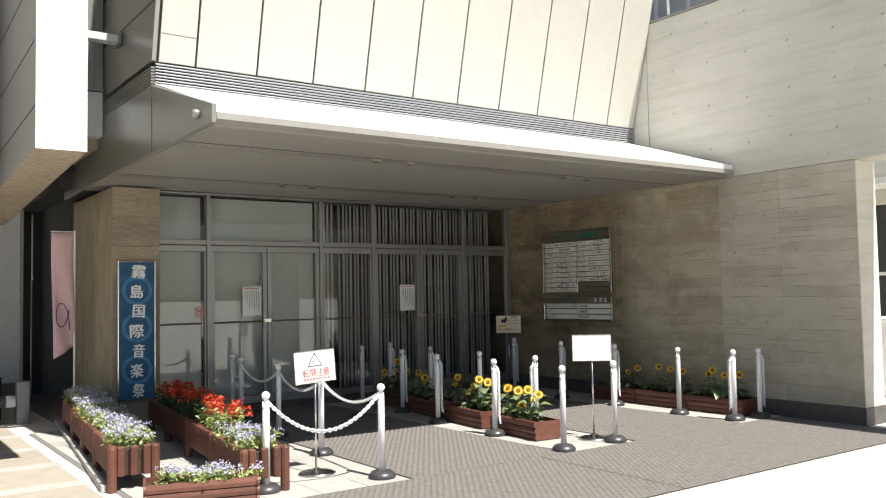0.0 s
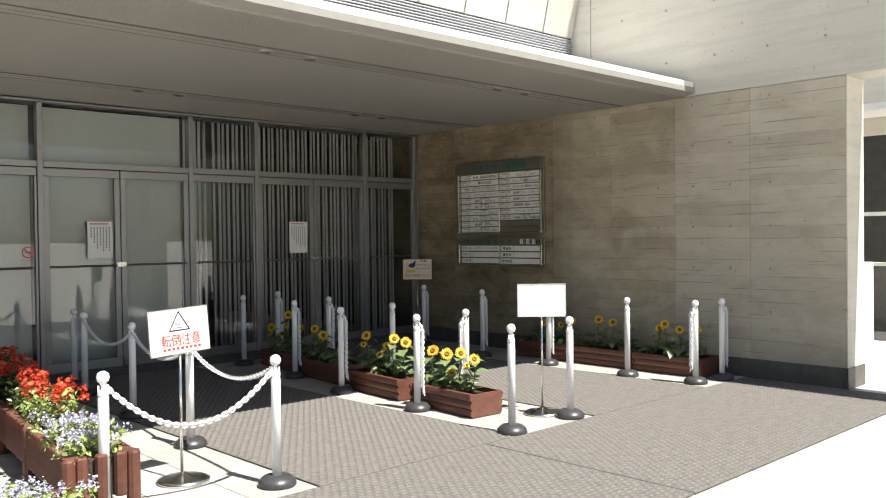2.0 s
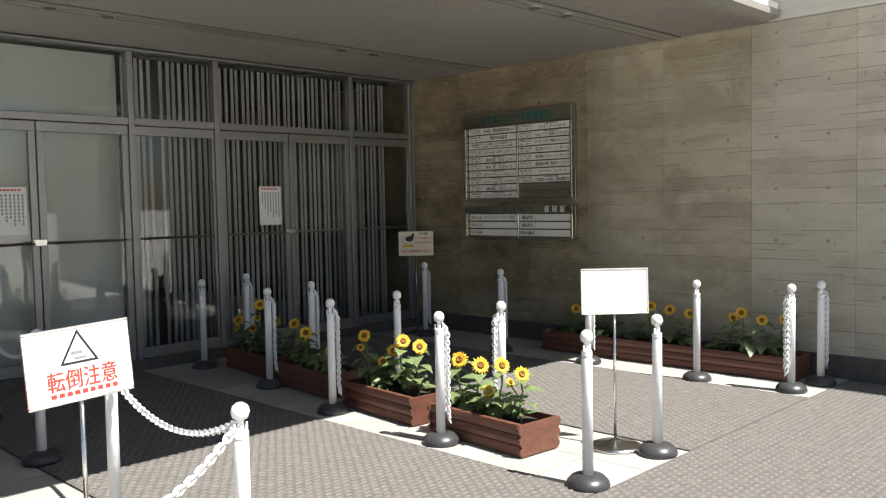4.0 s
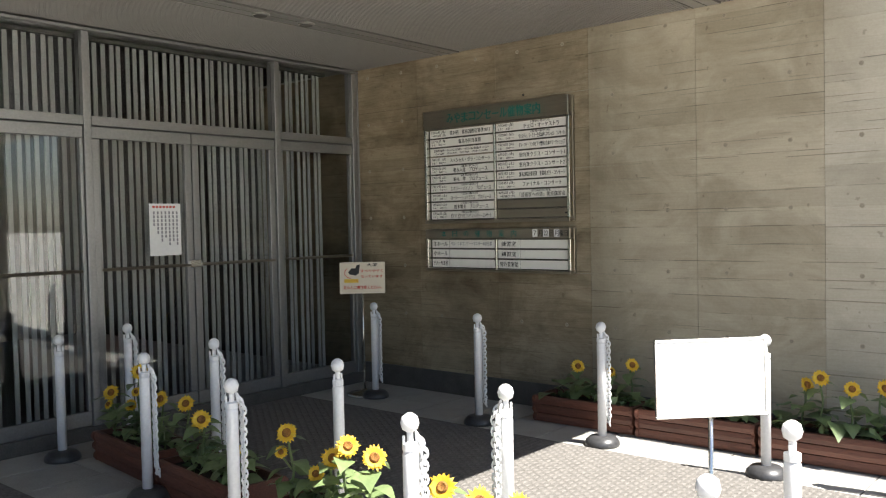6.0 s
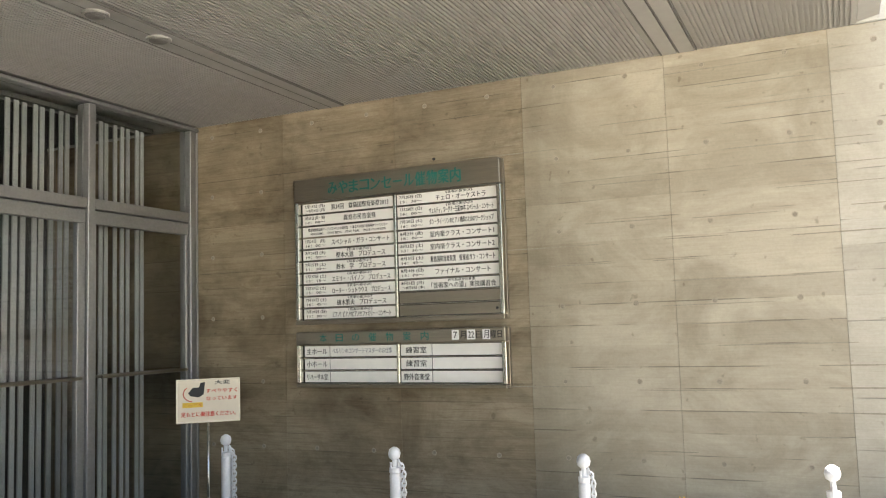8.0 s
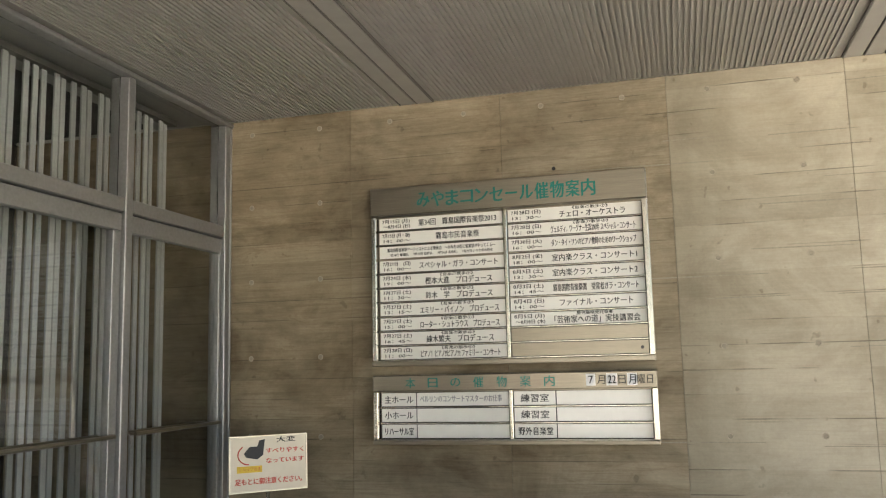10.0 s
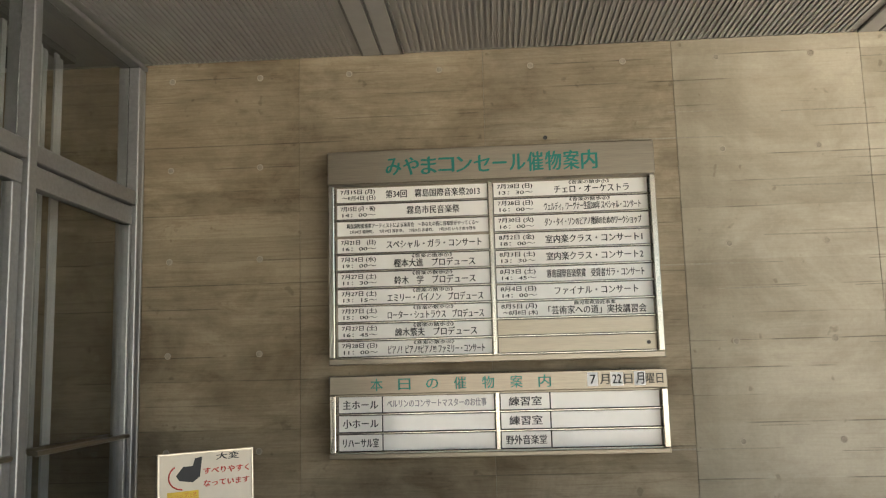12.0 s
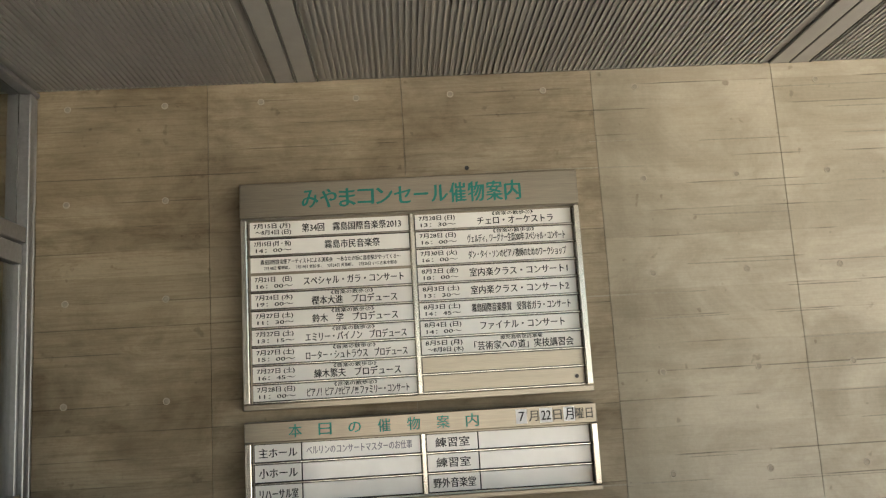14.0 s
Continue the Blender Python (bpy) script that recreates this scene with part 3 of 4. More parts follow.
for (xa, ya), (xb, yb), sag in zip(ROPE, ROPE[1:], (0.20, 0.17, 0.16, 0.15, 0.30)):
    pts = []
    for i in range(17):
        f = i / 16
        pts.append((xa + (xb - xa) * f, ya + (yb - ya) * f, 0.752 - 4 * sag * f * (1 - f)))
    tagged(link("barrier_chain", chain_links(pts, 0.018, 0.025, 0, 0.0075), PLASTIC_WHITE), "white plastic chain slung between two posts", "chain", "barrier chains")


# ---- event board on the concrete wall ----
board = thing("event_board", (WX - 0.002, 11.445, 0), "brushed steel event board with white lettered plates on the wall", "notice board")


def bx(u0, u1, z0, z1, d0, d1, bevel=0.0):
    """A box on the wall: u to the viewer's right, d out from the wall."""
    return boxed(-d1, -d0, -u1, -u0, z0, z1, bevel=bevel)


def line_at(u, z, d):
    return pose(-d, -u, z) @ TO_WEST


def plate(u0, u1, z, h, strings, back=0.045, mat=None):
    p = part("plate", bx(u0, u1, z, z + h, back - 0.006, back, bevel=0.001), mat or PLATE, board, "white acrylic plate")
    for text, u, dz, size, width, ink in strings:
        words("lettering", text, size, line_at(u, z + dz, back + 0.0012), ink, p, width, 0.075 if size < 0.03 else 0.05)
    return p


upper = part("upper_case", bx(0, 1.54, 1.555, 2.565, 0.0, 0.03, bevel=0.003), STEEL, board, "brushed steel case")
part("header", bx(0, 1.54, 2.405, 2.565, 0.031, 0.095, bevel=0.004), STEEL, upper)
for u0, u1 in ((0, 0.028), (0.762, 0.782), (1.512, 1.54)):
    part("upright", bx(u0, u1, 1.585 if u0 in (0, 1.512) else 1.585, 2.402, 0.031, 0.09 if u0 != 0.762 else 0.06, bevel=0.003), EDGE_STEEL, upper)
part("lower_rim", bx(0, 1.54, 1.555, 1.583, 0.031, 0.095, bevel=0.003), STEEL, upper)
for k, ch in enumerate("みやまコンセール催物案内"):
    words("title_letter", ch, 0.1, line_at(0.315 + 0.0838 * k, 2.482, 0.0965), TEAL, upper, 0.072 if ch != "ー" else 0.062, 0.05)
LEFT = [("7月15日 (月)", "〜8月4日 (日)", "", "第34回　霧島国際音楽祭2013"), ("7月15日 (月・祝)", "14：00〜", "", "霧島市民音楽祭"), None,
        ("7月21日　(日)", "16：00〜", "", "スペシャル・ガラ・コンサート"), ("7月24日 (水)", "19：00〜", "《音楽の散歩①》", "樫本大進　プロデュース"),
        ("7月27日 (土)", "11：30〜", "《音楽の散歩②》", "鈴木　学　プロデュース"), ("7月27日 (土)", "13：15〜", "《音楽の散歩③》", "エミリー・バイノン　プロデュース"),
        ("7月27日 (土)", "15：00〜", "《音楽の散歩④》", "ローター・シュトラウス　プロデュース"), ("7月27日 (土)", "16：45〜", "《音楽の散歩⑤》", "練木繁夫　プロデュース"),
        ("7月28日 (日)", "11：00〜", "《音楽の散歩⑥》", "ピアノ！ピアノ!!ピアノ!!! ファミリー・コンサート")]
RIGHT = [("7月28日 (日)", "13：30〜", "《音楽の散歩⑦》", "チェロ・オーケストラ"), ("7月28日 (日)", "16：00〜", "《音楽の散歩⑧》", "ヴェルディ，ワーグナー生誕200年 スペシャル・コンサート"),
         ("7月30日 (火)", "16：00〜", "", "ダン・タイ・ソンのピアノ教師のためのワークショップ"), ("8月2日 (金)", "18：00〜", "", "室内楽クラス・コンサート1"),
         ("8月3日 (土)", "13：30〜", "", "室内楽クラス・コンサート2"), ("8月3日 (土)", "14：45〜", "", "霧島国際音楽祭賞　受賞者ガラ・コンサート"),
         ("8月4日 (日)", "14：00〜", "", "ファイナル・コンサート"), ("8月5日 (月)", "〜8月8日 (木)", "鹿児島県受託事業", "「芸術家への道」実技講習会")]
for col, (rows, u0, u1) in enumerate(((LEFT, 0.036, 0.757), (RIGHT, 0.787, 1.507))):
    for k in range(10):
        z = 2.328 - k * 0.0815
        if k < len(rows):
            r = rows[k]
            if r is None:
                plate(u0, u1, z, 0.068, [("霧島国際音楽祭アーティストによる演奏会　〜あなたの街に音楽祭がやってくる〜", u0 + 0.36, 0.046, 0.024, 0.63, INK),
                                         ("7月18日 龍郷町，　7月19日 曽於市，　7月24日 長島町，　7月25日 いちき串木野市", u0 + 0.36, 0.018, 0.018, 0.60, INK)])
                continue
            d1, d2, small, title = r
            wide = min(0.45, 0.033 * len(title) + 0.02)
            plate(u0, u1, z, 0.068, [(d1, u0 + 0.10, 0.047, 0.026, 0.165, INK), (d2, u0 + 0.105, 0.018, 0.024, 0.16, INK),
                                     (title, u0 + 0.46, 0.026 if small else 0.034, 0.042, wide, INK)] + ([(small, u0 + 0.45, 0.058, 0.019, 0.19, INK)] if small else []))
        else:
            part("empty_slot", bx(u0, u1, z, z + 0.068, 0.036, 0.040), STEEL, board)
        part("rail", bx(u0 - 0.004, u1 + 0.003, z - 0.0105, z - 0.003, 0.031, 0.052, bevel=0.002), EDGE_STEEL, board)
        # black sheet that paints the shadow gaps between the plates
        part("slot_back", bx(u0 - 0.004, u1 + 0.003, z - 0.013, z + 0.068, 0.0302, 0.0308), BLACK, board)
bm = lathe(bmesh.new(), [(0.009, 0), (0.009, 0.006)], 12)
bm.transform(pose(-0.041, -1.475, 1.625, 0, -90, 0))
part("lock", bm, BLACK, board)

lower = part("lower_case", bx(0.0, 1.54, 1.13, 1.505, 0.0, 0.03, bevel=0.003), STEEL, board, "brushed steel case")
part("header", bx(0, 1.54, 1.418, 1.505, 0.031, 0.095, bevel=0.004), STEEL, lower)
for u0, u1 in ((0, 0.028), (0.762, 0.782), (1.512, 1.54)):
    part("upright", bx(u0, u1, 1.155, 1.416, 0.031, 0.09 if u0 != 0.762 else 0.06, bevel=0.003), EDGE_STEEL, lower)
part("lower_rim", bx(0, 1.54, 1.13, 1.153, 0.031, 0.095, bevel=0.003), STEEL, lower)
for k, ch in enumerate("本日の催物案内"):
    words("title", ch, 0.06, line_at(0.22 + 0.128 * k, 1.462, 0.0965), TEAL, lower, 0.055)
for u, ch, w in ((1.205, "7", 0.04), (1.313, "22", 0.048), (1.416, "月", 0.042)):
    c = part("date_card", bx(u - w / 2 - 0.004, u + w / 2 + 0.004, 1.432, 1.494, 0.0955, 0.098), PAPER, lower, "white date card")
    words("lettering", ch, 0.058, line_at(u, 1.463, 0.0992), INK, c, w * 0.62 if ch == "7" else w * 0.85)
for u, ch, w in ((1.258, "月", 0.042), (1.364, "日", 0.036), (1.480, "曜日", 0.078)):
    words("lettering", ch, 0.052, line_at(u, 1.462, 0.0965), INK, lower, w)
for k, (a, b) in enumerate((("主ホール", "練習室"), ("小ホール", "練習室"), ("リハーサル室", "野外音楽堂"))):
    z = 1.335 - k * 0.0865
    plate(0.036, 0.236, z, 0.072, [(a, 0.136, 0.036, 0.045, 0.165, INK)])
    plate(0.242, 0.757, z, 0.072, [("ベルリンのコンサートマスターのお仕事", 0.49, 0.038, 0.04, 0.46, GREY_INK)] if k == 0 else [])
    plate(0.787, 1.01, z, 0.072, [(b, 0.898, 0.036, 0.045, 0.15 if k < 2 else 0.185, INK)])
    plate(1.016, 1.507, z, 0.072, [])
    part("rail", bx(0.03, 1.51, z - 0.011, z - 0.004, 0.031, 0.052, bevel=0.002), EDGE_STEEL, board)
    # black sheet in place of shadow between the lower plates
    part("slot_back", bx(0.03, 1.51, z - 0.013, z + 0.074, 0.0302, 0.0308), BLACK, board)
plug = lathe(bmesh.new(), [(0.011, 0), (0.009, 0.005)], 10)
plug.transform(pose(WX - 0.001, 10.40, 2.62, 0, -90, 0))
tagged(link("wall_screw", plug, BLACK), "small dark screw head in the concrete wall", "screw")


# ---- signs on stands ----
def stand_sign(name, x, y, turn, z0, w, h, label, tilt=2, sheet=None, rim=None):
    t = thing(name, (x, y, 0.002), label, "sign", "", turn)
    part("base", lathe(bmesh.new(), [(0.165, 0), (0.168, 0.012), (0.14, 0.024), (0.06, 0.034), (0.03, 0.05), (0.012, 0.06)], 24), CHROME, t, "round bright steel foot", True)
    part("pole", tube(bmesh.new(), (0, 0.018, 0.05), (0, 0.018, z0 + 0.1), 0.0095, 10), CHROME, t, "thin steel pole", True)
    face = new("board")
    bm = boxed(-w / 2, w / 2, 0, 0.01, 0, h, bevel=0.002)
    me = bpy.data.meshes.new("board")
    bm.to_mesh(me)
    bm.free()
    me.materials.append(sheet or PAPER)
    bpy.data.objects.remove(face)
    face = new("board", me)
    face.parent = t
    face.matrix_basis = pose(0, 0, z0, -tilt, 0, 0)
    for k, (a, b, c, d) in enumerate(((-w / 2 - 0.006, w / 2 + 0.006, -0.006, 0.003), (-w / 2 - 0.006, w / 2 + 0.006, h - 0.003, h + 0.006))):
        part("frame_rail", boxed(a, b, -0.004, 0.014, c, d, bevel=0.002), rim or CHROME, face)
    for a in (-w / 2 - 0.006, w / 2 - 0.003):
        part("frame_side", boxed(a, a + 0.009, -0.0035, 0.0135, 0.004, h - 0.004, bevel=0.002), rim or CHROME, face)
    return t, face


def on(u, v):
    return pose(u, -0.0015, v) @ TO_SOUTH


warn, face = stand_sign("warning_sign", 4.18, 7.89, 1, 0.825, 0.40, 0.28, "white warning sign with red lettering on a steel stand")
face.matrix_basis = pose(0, 0, 0.825, -2, -3, 0)
tri = bmesh.new()
for r0, r1 in ((0.088, 0.078),):
    outer = [tri.verts.new((r0 * 1.0 * math.sin(2.0944 * i), -0.0015, 0.185 + r0 * math.cos(2.0944 * i))) for i in range(3)]
    inner = [tri.verts.new((r1 * math.sin(2.0944 * i) * 0.9, -0.0015, 0.185 + r1 * math.cos(2.0944 * i) * 0.9)) for i in range(3)]
    for i in range(3):
        tri.faces.new((outer[i], outer[(i + 1) % 3], inner[(i + 1) % 3], inner[i]))
part("triangle", tri, INK, face, "black warning triangle outline")
fall = bmesh.new()
box(fall, -0.03, 0.012, -0.002, -0.0012, 0.178, 0.19)
box(fall, -0.02, 0.03, -0.002, -0.0012, 0.158, 0.166)
part("pictogram", fall, GREY_INK, face)
words("lettering", "転倒注意", 0.085, on(0.005, 0.085), RED_INK, face, 0.27)
for k in range(9):
    part("small_line", boxed(-0.12 + k * 0.03, -0.10 + k * 0.03, -0.0018, -0.0008, 0.022, 0.038), RED_INK, face)
blank, face = stand_sign("blank_sign", 7.338, 7.535, -44, 0.845, 0.41, 0.275, "blank white sign board on a thin steel stand")
slip, face = stand_sign("slippery_floor_sign", 9.786, 11.876, -49, 0.935, 0.40, 0.275, "cream slippery floor sign with shoe picture on a steel stand", 2, CREAM, BRASS)
shoe = prism(bmesh.new(), [(-0.13, 0.19), (-0.115, 0.17), (-0.06, 0.16), (-0.03, 0.18), (-0.02, 0.26), (-0.05, 0.255), (-0.06, 0.225), (-0.10, 0.225)], "y", -0.002, -0.001)
part("shoe_picture", shoe, INK, face)
arc = bmesh.new()
for k in range(7):
    a = 2.2 + k * 0.35
    p, q = Vector((-0.10 + 0.06 * math.cos(a), -0.0016, 0.185 + 0.05 * math.sin(a))), Vector((-0.10 + 0.06 * math.cos(a + 0.35), -0.0016, 0.185 + 0.05 * math.sin(a + 0.35)))
    tube(arc, p, q, 0.003, 4)
part("arrow", arc, RED_INK, face)
part("yellow_bar", boxed(-0.165, -0.035, -0.0018, -0.0008, 0.095, 0.128), YELLOW, face)
for text, u, v, hgt, w, ink in (("大変", 0.09, 0.255, 0.03, 0.10, INK), ("すべりやすく", 0.085, 0.20, 0.03, 0.20, RED_INK), ("なっています", 0.085, 0.15, 0.03, 0.20, RED_INK),
                                ("スリップ注意", -0.10, 0.112, 0.02, 0.11, RED_INK), ("足もとに御注意ください。", 0.0, 0.05, 0.035, 0.35, RED_INK)):
    words("lettering", text, hgt, on(u, v), ink, face, w, 0.085)


# ---- notices on the glass ----
def notice(x, z, w, h, red):
    t = thing("paper_notice", (x, GY - 0.041, z), "white paper notice taped to the glass door", "notice", "door notices")
    part("sheet", boxed(-w / 2, w / 2, 0, 0.002, 0, h), PAPER, t)
    part("backing_tab", boxed(-w / 2 + 0.02, w / 2 - 0.02, 0.002, 0.034, h * 0.4, h * 0.6), PAPER, t)
    for k in range(7):
        x0 = w / 2 - 0.035 - k * 0.034
        n = (9, 8, 9, 7, 8, 6, 4)[k]
        for j in range(n):
            part("character_bar", boxed(x0 - 0.007, x0 + 0.007, -0.0015, 0.0, h - 0.085 - j * 0.031, h - 0.062 - j * 0.031), GREY_INK, t)
    for k in range(7):
        part("border_dot", boxed(-w / 2 + 0.03 + k * 0.03, -w / 2 + 0.05 + k * 0.03, -0.0015, 0.0, h - 0.035, h - 0.018), RED_INK, t)
    return t


notice(8.11, 1.348, 0.28, 0.415, True)
notice(5.46, 1.345, 0.28, 0.415, True)
sticker = thing("no_smoking_sticker", (4.70, GY - 0.011, 1.43), "round red no smoking sticker on the glass", "sticker")
ring = bmesh.new()
a0 = [ring.verts.new((0.062 * math.cos(i * 0.2618), 0, 0.062 * math.sin(i * 0.2618))) for i in range(24)]
a1 = [ring.verts.new((0.050 * math.cos(i * 0.2618), 0, 0.050 * math.sin(i * 0.2618))) for i in range(24)]
for i in range(24):
    ring.faces.new((a0[i], a0[(i + 1) % 24], a1[(i + 1) % 24], a1[i]))
part("ring", ring, RED_INK, sticker)
bar = boxed(-0.052, 0.052, -0.001, 0.001, -0.006, 0.006)
bar.transform(pose(0, 0, 0, 0, 45, 0))
part("slash", bar, RED_INK, sticker)
part("cigarette", boxed(-0.03, 0.03, 0.0012, 0.002, -0.006, 0.006), INK, sticker)
words("lettering", "NO SMOKING", 0.02, pose(0, 0, -0.085) @ TO_SOUTH, RED_INK, sticker, 0.14)


# ---- soffit downlights ----
def downlight(x, y):
    t = thing("downlight", (x, y, CZ - 0.014), "small round recessed downlight, unlit, in the soffit", "downlight", "soffit downlights")
    part("trim_ring", lathe(bmesh.new(), [(0.062, -0.012), (0.066, -0.006), (0.066, 0.0)], 18), PANEL_GREY, t)
    part("lens", lathe(bmesh.new(), [(0.02, -0.022), (0.045, -0.017), (0.05, -0.0121)], 16), PANEL_DARK, t)


for y in (8.795, 11.185):
    for x in (5.40, 5.84, 8.18, 8.60):
        downlight(x, y)

# ---- left-hand building ----
fin = thing("overhanging_block", (0, 0, 0), "overhanging block with white front and dark cladding sides", "building")
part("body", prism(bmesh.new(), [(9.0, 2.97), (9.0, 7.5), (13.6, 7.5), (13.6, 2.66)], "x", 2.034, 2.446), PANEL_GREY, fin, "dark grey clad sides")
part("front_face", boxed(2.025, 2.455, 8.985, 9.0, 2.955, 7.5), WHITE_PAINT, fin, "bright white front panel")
part("underside", prism(bmesh.new(), [(8.99, 2.955), (8.99, 2.968), (13.6, 2.655), (13.6, 2.642)], "x", 2.03, 2.45), PIER_STONE, fin, "brown underside")
for k in range(5):
    part("joint", prism(bmesh.new(), [(9.02, 3.35 + 0.6 * k), (9.02, 3.36 + 0.6 * k), (13.6, 3.05 + 0.6 * k), (13.6, 3.04 + 0.6 * k)], "x", 2.030, 2.0335), BLACK, fin)
wall_n = thing("rear_facade", (0, 0, 0), "grey clad facade between the block and the canopy", "facade")
part("wall", boxed(2.45, 3.155, 11.3, 11.5, 4.08, 7.5), PANEL_GREY, wall_n)
part("soffit_panel", boxed(2.0, 3.155, 11.502, 13.4, 3.41, 3.53), PIER_STONE, wall_n, "brown panel under the facade")
# grey tone stands for shade here, as the sun lamp reaches this panel
part("pale_panel", boxed(2.46, 3.15, 11.29, 11.5, 3.535, 4.055), GREY_PAINT, wall_n, "pale lower panel, greyed for the shade it lies in")
part("ledge", boxed(2.40, 3.155, 11.24, 11.5, 4.062, 4.078), ALU, wall_n)
part("window_bar", boxed(3.06, 3.09, 11.27, 11.299, 4.08, 7.5), ALU, wall_n)
part("beam", boxed(2.45, 3.16, 10.55, 10.67, 4.465, 4.555, bevel=0.01), GREY_PAINT, wall_n, "pale steel tie beam")
part("beam_cap", boxed(3.13, 3.158, 10.5, 10.72, 4.44, 4.58), PANEL_GREY, wall_n)
structure("wall_west", boxed(-6.0, 2.95, 15.5, 15.75, 0.36, 3.04), GREY_PAINT, "pale grey wall panel beside the dark recess")
structure("wall_west_base", boxed(-6.0, 2.99, 15.55, 15.75, -0.05, 0.356), PANEL_DARK, "dark base under the pale wall panel")
structure("trim_west", boxed(2.952, 2.99, 15.46, 15.75, 0.0, 3.04), ALU, "pale metal corner trim of the wall panel")
# recess surfaces coloured black in place of the deep shade inside
structure("wall_recess", boxed(2.8, 3.47, 16.3, 16.5, -0.05, 3.6), BLACK, "back of the deep recess, coloured black for its shade")
structure("ceiling_recess", boxed(-6.0, 3.45, 12.8, 16.5, 3.30, 3.41), BLACK, "soffit of the recess, coloured black for its shade")
# out-of-view block added only to keep sun off the west wall
structure("wall_west_upper", boxed(-6.0, 1.97, 11.1, 12.75, 2.704, 7.5), PANEL_GREY, "unseen overhang added to shade the west wall panel")
tagged(link("light_strip", boxed(3.16, 3.185, 15.8, 15.83, 1.95, 3.0), CHROME), "thin bright vertical metal strip in the recess", "strip")
tagged(link("recess_rail", tube(bmesh.new(), (3.17, 15.815, 0.0), (3.17, 15.815, 1.95), 0.012), PANEL_GREY), "thin pole carrying the metal strip", "pole")


# rail with square post and black boxes by the pale wall
barrier = thing("low_barrier", (2.66, 13.45, 0), "low metal barrier with square post and thick pale rail", "barrier")
part("post", boxed(-0.08, 0.08, -0.08, 0.08, -0.012, 0.55, bevel=0.008), ALU, barrier, "square metal post")
rail = tube(bmesh.new(), (-0.085, 0.0, 0.29), (-2.2, 0.0, 0.29), 0.075, 14)
part("rail", rail, ALU, barrier, "thick grey tubular rail", True)
part("band", tube(bmesh.new(), (-0.09, 0.0, 0.29), (-0.20, 0.0, 0.29), 0.079, 14), WHITE_PAINT, barrier, "white band on the rail", True)
crate = thing("black_crate", (2.28, 14.1, -0.012), "black crate standing behind the barrier", "crate")
part("body", boxed(-0.2, 0.2, -0.18, 0.18, 0.0, 0.56, bevel=0.015), BLACK, crate)
part("lid", boxed(-0.21, 0.21, -0.19, 0.19, 0.562, 0.59, bevel=0.008), BLACK, crate)
kerb = boxed(-0.03, 0.03, 0, 4.6, -0.012, 0.05, bevel=0.006)
kerb.transform(pose(2.48, 8.45, 0, 0, 0, -6.6))
structure("trim_kerb", kerb, STONE_PALE, "low pale stone kerb beside the planter")

# pink banner on a pole
nob = thing("pink_banner", (3.19, 12.9, -0.012), "tall pink cloth banner on a white pole", "banner")
part("pole", tube(bmesh.new(), (0, 0, 0.05), (0, 0, 2.16), 0.011, 8), WHITE_PAINT, nob)
part("cross_bar", tube(bmesh.new(), (0.0, 0, 2.145), (-0.25, 0, 2.145), 0.007, 6), WHITE_PAINT, nob)
part("foot", lathe(bmesh.new(), [(0.10, 0.0), (0.10, 0.05), (0.07, 0.08), (0.02, 0.09)], 16), RUBBER, nob)
bm = bmesh.new()
grid = [[bm.verts.new((-0.012 - 0.235 * i / 6 * (1 - 0.05 * j / 20) + 0.02 * (j / 20) ** 2, -0.012 + 0.022 * math.sin(i * 1.1 + j * 0.35) * (0.3 + j / 20), 2.13 - (1.40 + 0.14 * (1 - i / 6) * -1) * j / 20)) for i in range(7)] for j in range(21)]
for j in range(20):
    for i in range(6):
        bm.faces.new((grid[j][i], grid[j][i + 1], grid[j + 1][i + 1], grid[j + 1][i]))
cloth = part("cloth", bm, PINK, nob, "pale pink cloth", True)
sol = cloth.modifiers.new("thickness", "SOLIDIFY")
sol.thickness = 0.002
mark = bmesh.new()
for k in range(14):
    a = k * 0.42
    p = Vector((-0.13 + 0.07 * math.cos(a), -0.05, 1.05 + 0.21 * math.sin(a) + 0.022 * k))
    a += 0.42
    q = Vector((-0.13 + 0.07 * math.cos(a), -0.05, 1.05 + 0.21 * math.sin(a) + 0.022 * (k + 1)))
    tube(mark, p, q, 0.005, 4)
part("brush_drawing", mark, INK, nob, "loose black brush lines")
nob.scale = (1.18, 1.18, 1.18)

# blue standing banner in front of the pier
blue = thing("blue_banner", (3.735, 11.96, 0.0), "tall blue banner with white vertical lettering before the pier", "banner")
part("panel", boxed(-0.215, 0.215, -0.01, 0.01, 0.35, 2.075), BLUE, blue)
for z in (0.72, 1.25, 1.72):
    ring = bmesh.new()
    o = [ring.verts.new((0.19 * math.cos(i * 0.2244), -0.0115, z + 0.19 * math.sin(i * 0.2244))) for i in range(28)]
    n = [ring.verts.new((0.145 * math.cos(i * 0.2244), -0.0115, z + 0.145 * math.sin(i * 0.2244))) for i in range(28)]
    for i in range(28):
        ring.faces.new((o[i], o[(i + 1) % 28], n[(i + 1) % 28], n[i]))
    part("ring_print", ring, BLUE_PALE, blue)
for k, ch in enumerate("霧島国際音楽祭"):
    words("lettering", ch, 0.185, pose(0.012 * (-1) ** k, -0.0135, 1.955 - 0.25 * k, 0, 3 * (-1) ** k) @ TO_SOUTH, PAPER, blue, (0.17, 0.15, 0.14, 0.165, 0.14, 0.15, 0.14)[k], 0.07)
for s in (-1, 1):
    part("frame_pole", tube(bmesh.new(), (s * 0.228, 0, 0.0), (s * 0.228, 0, 2.095), 0.012, 8), CHROME, blue)
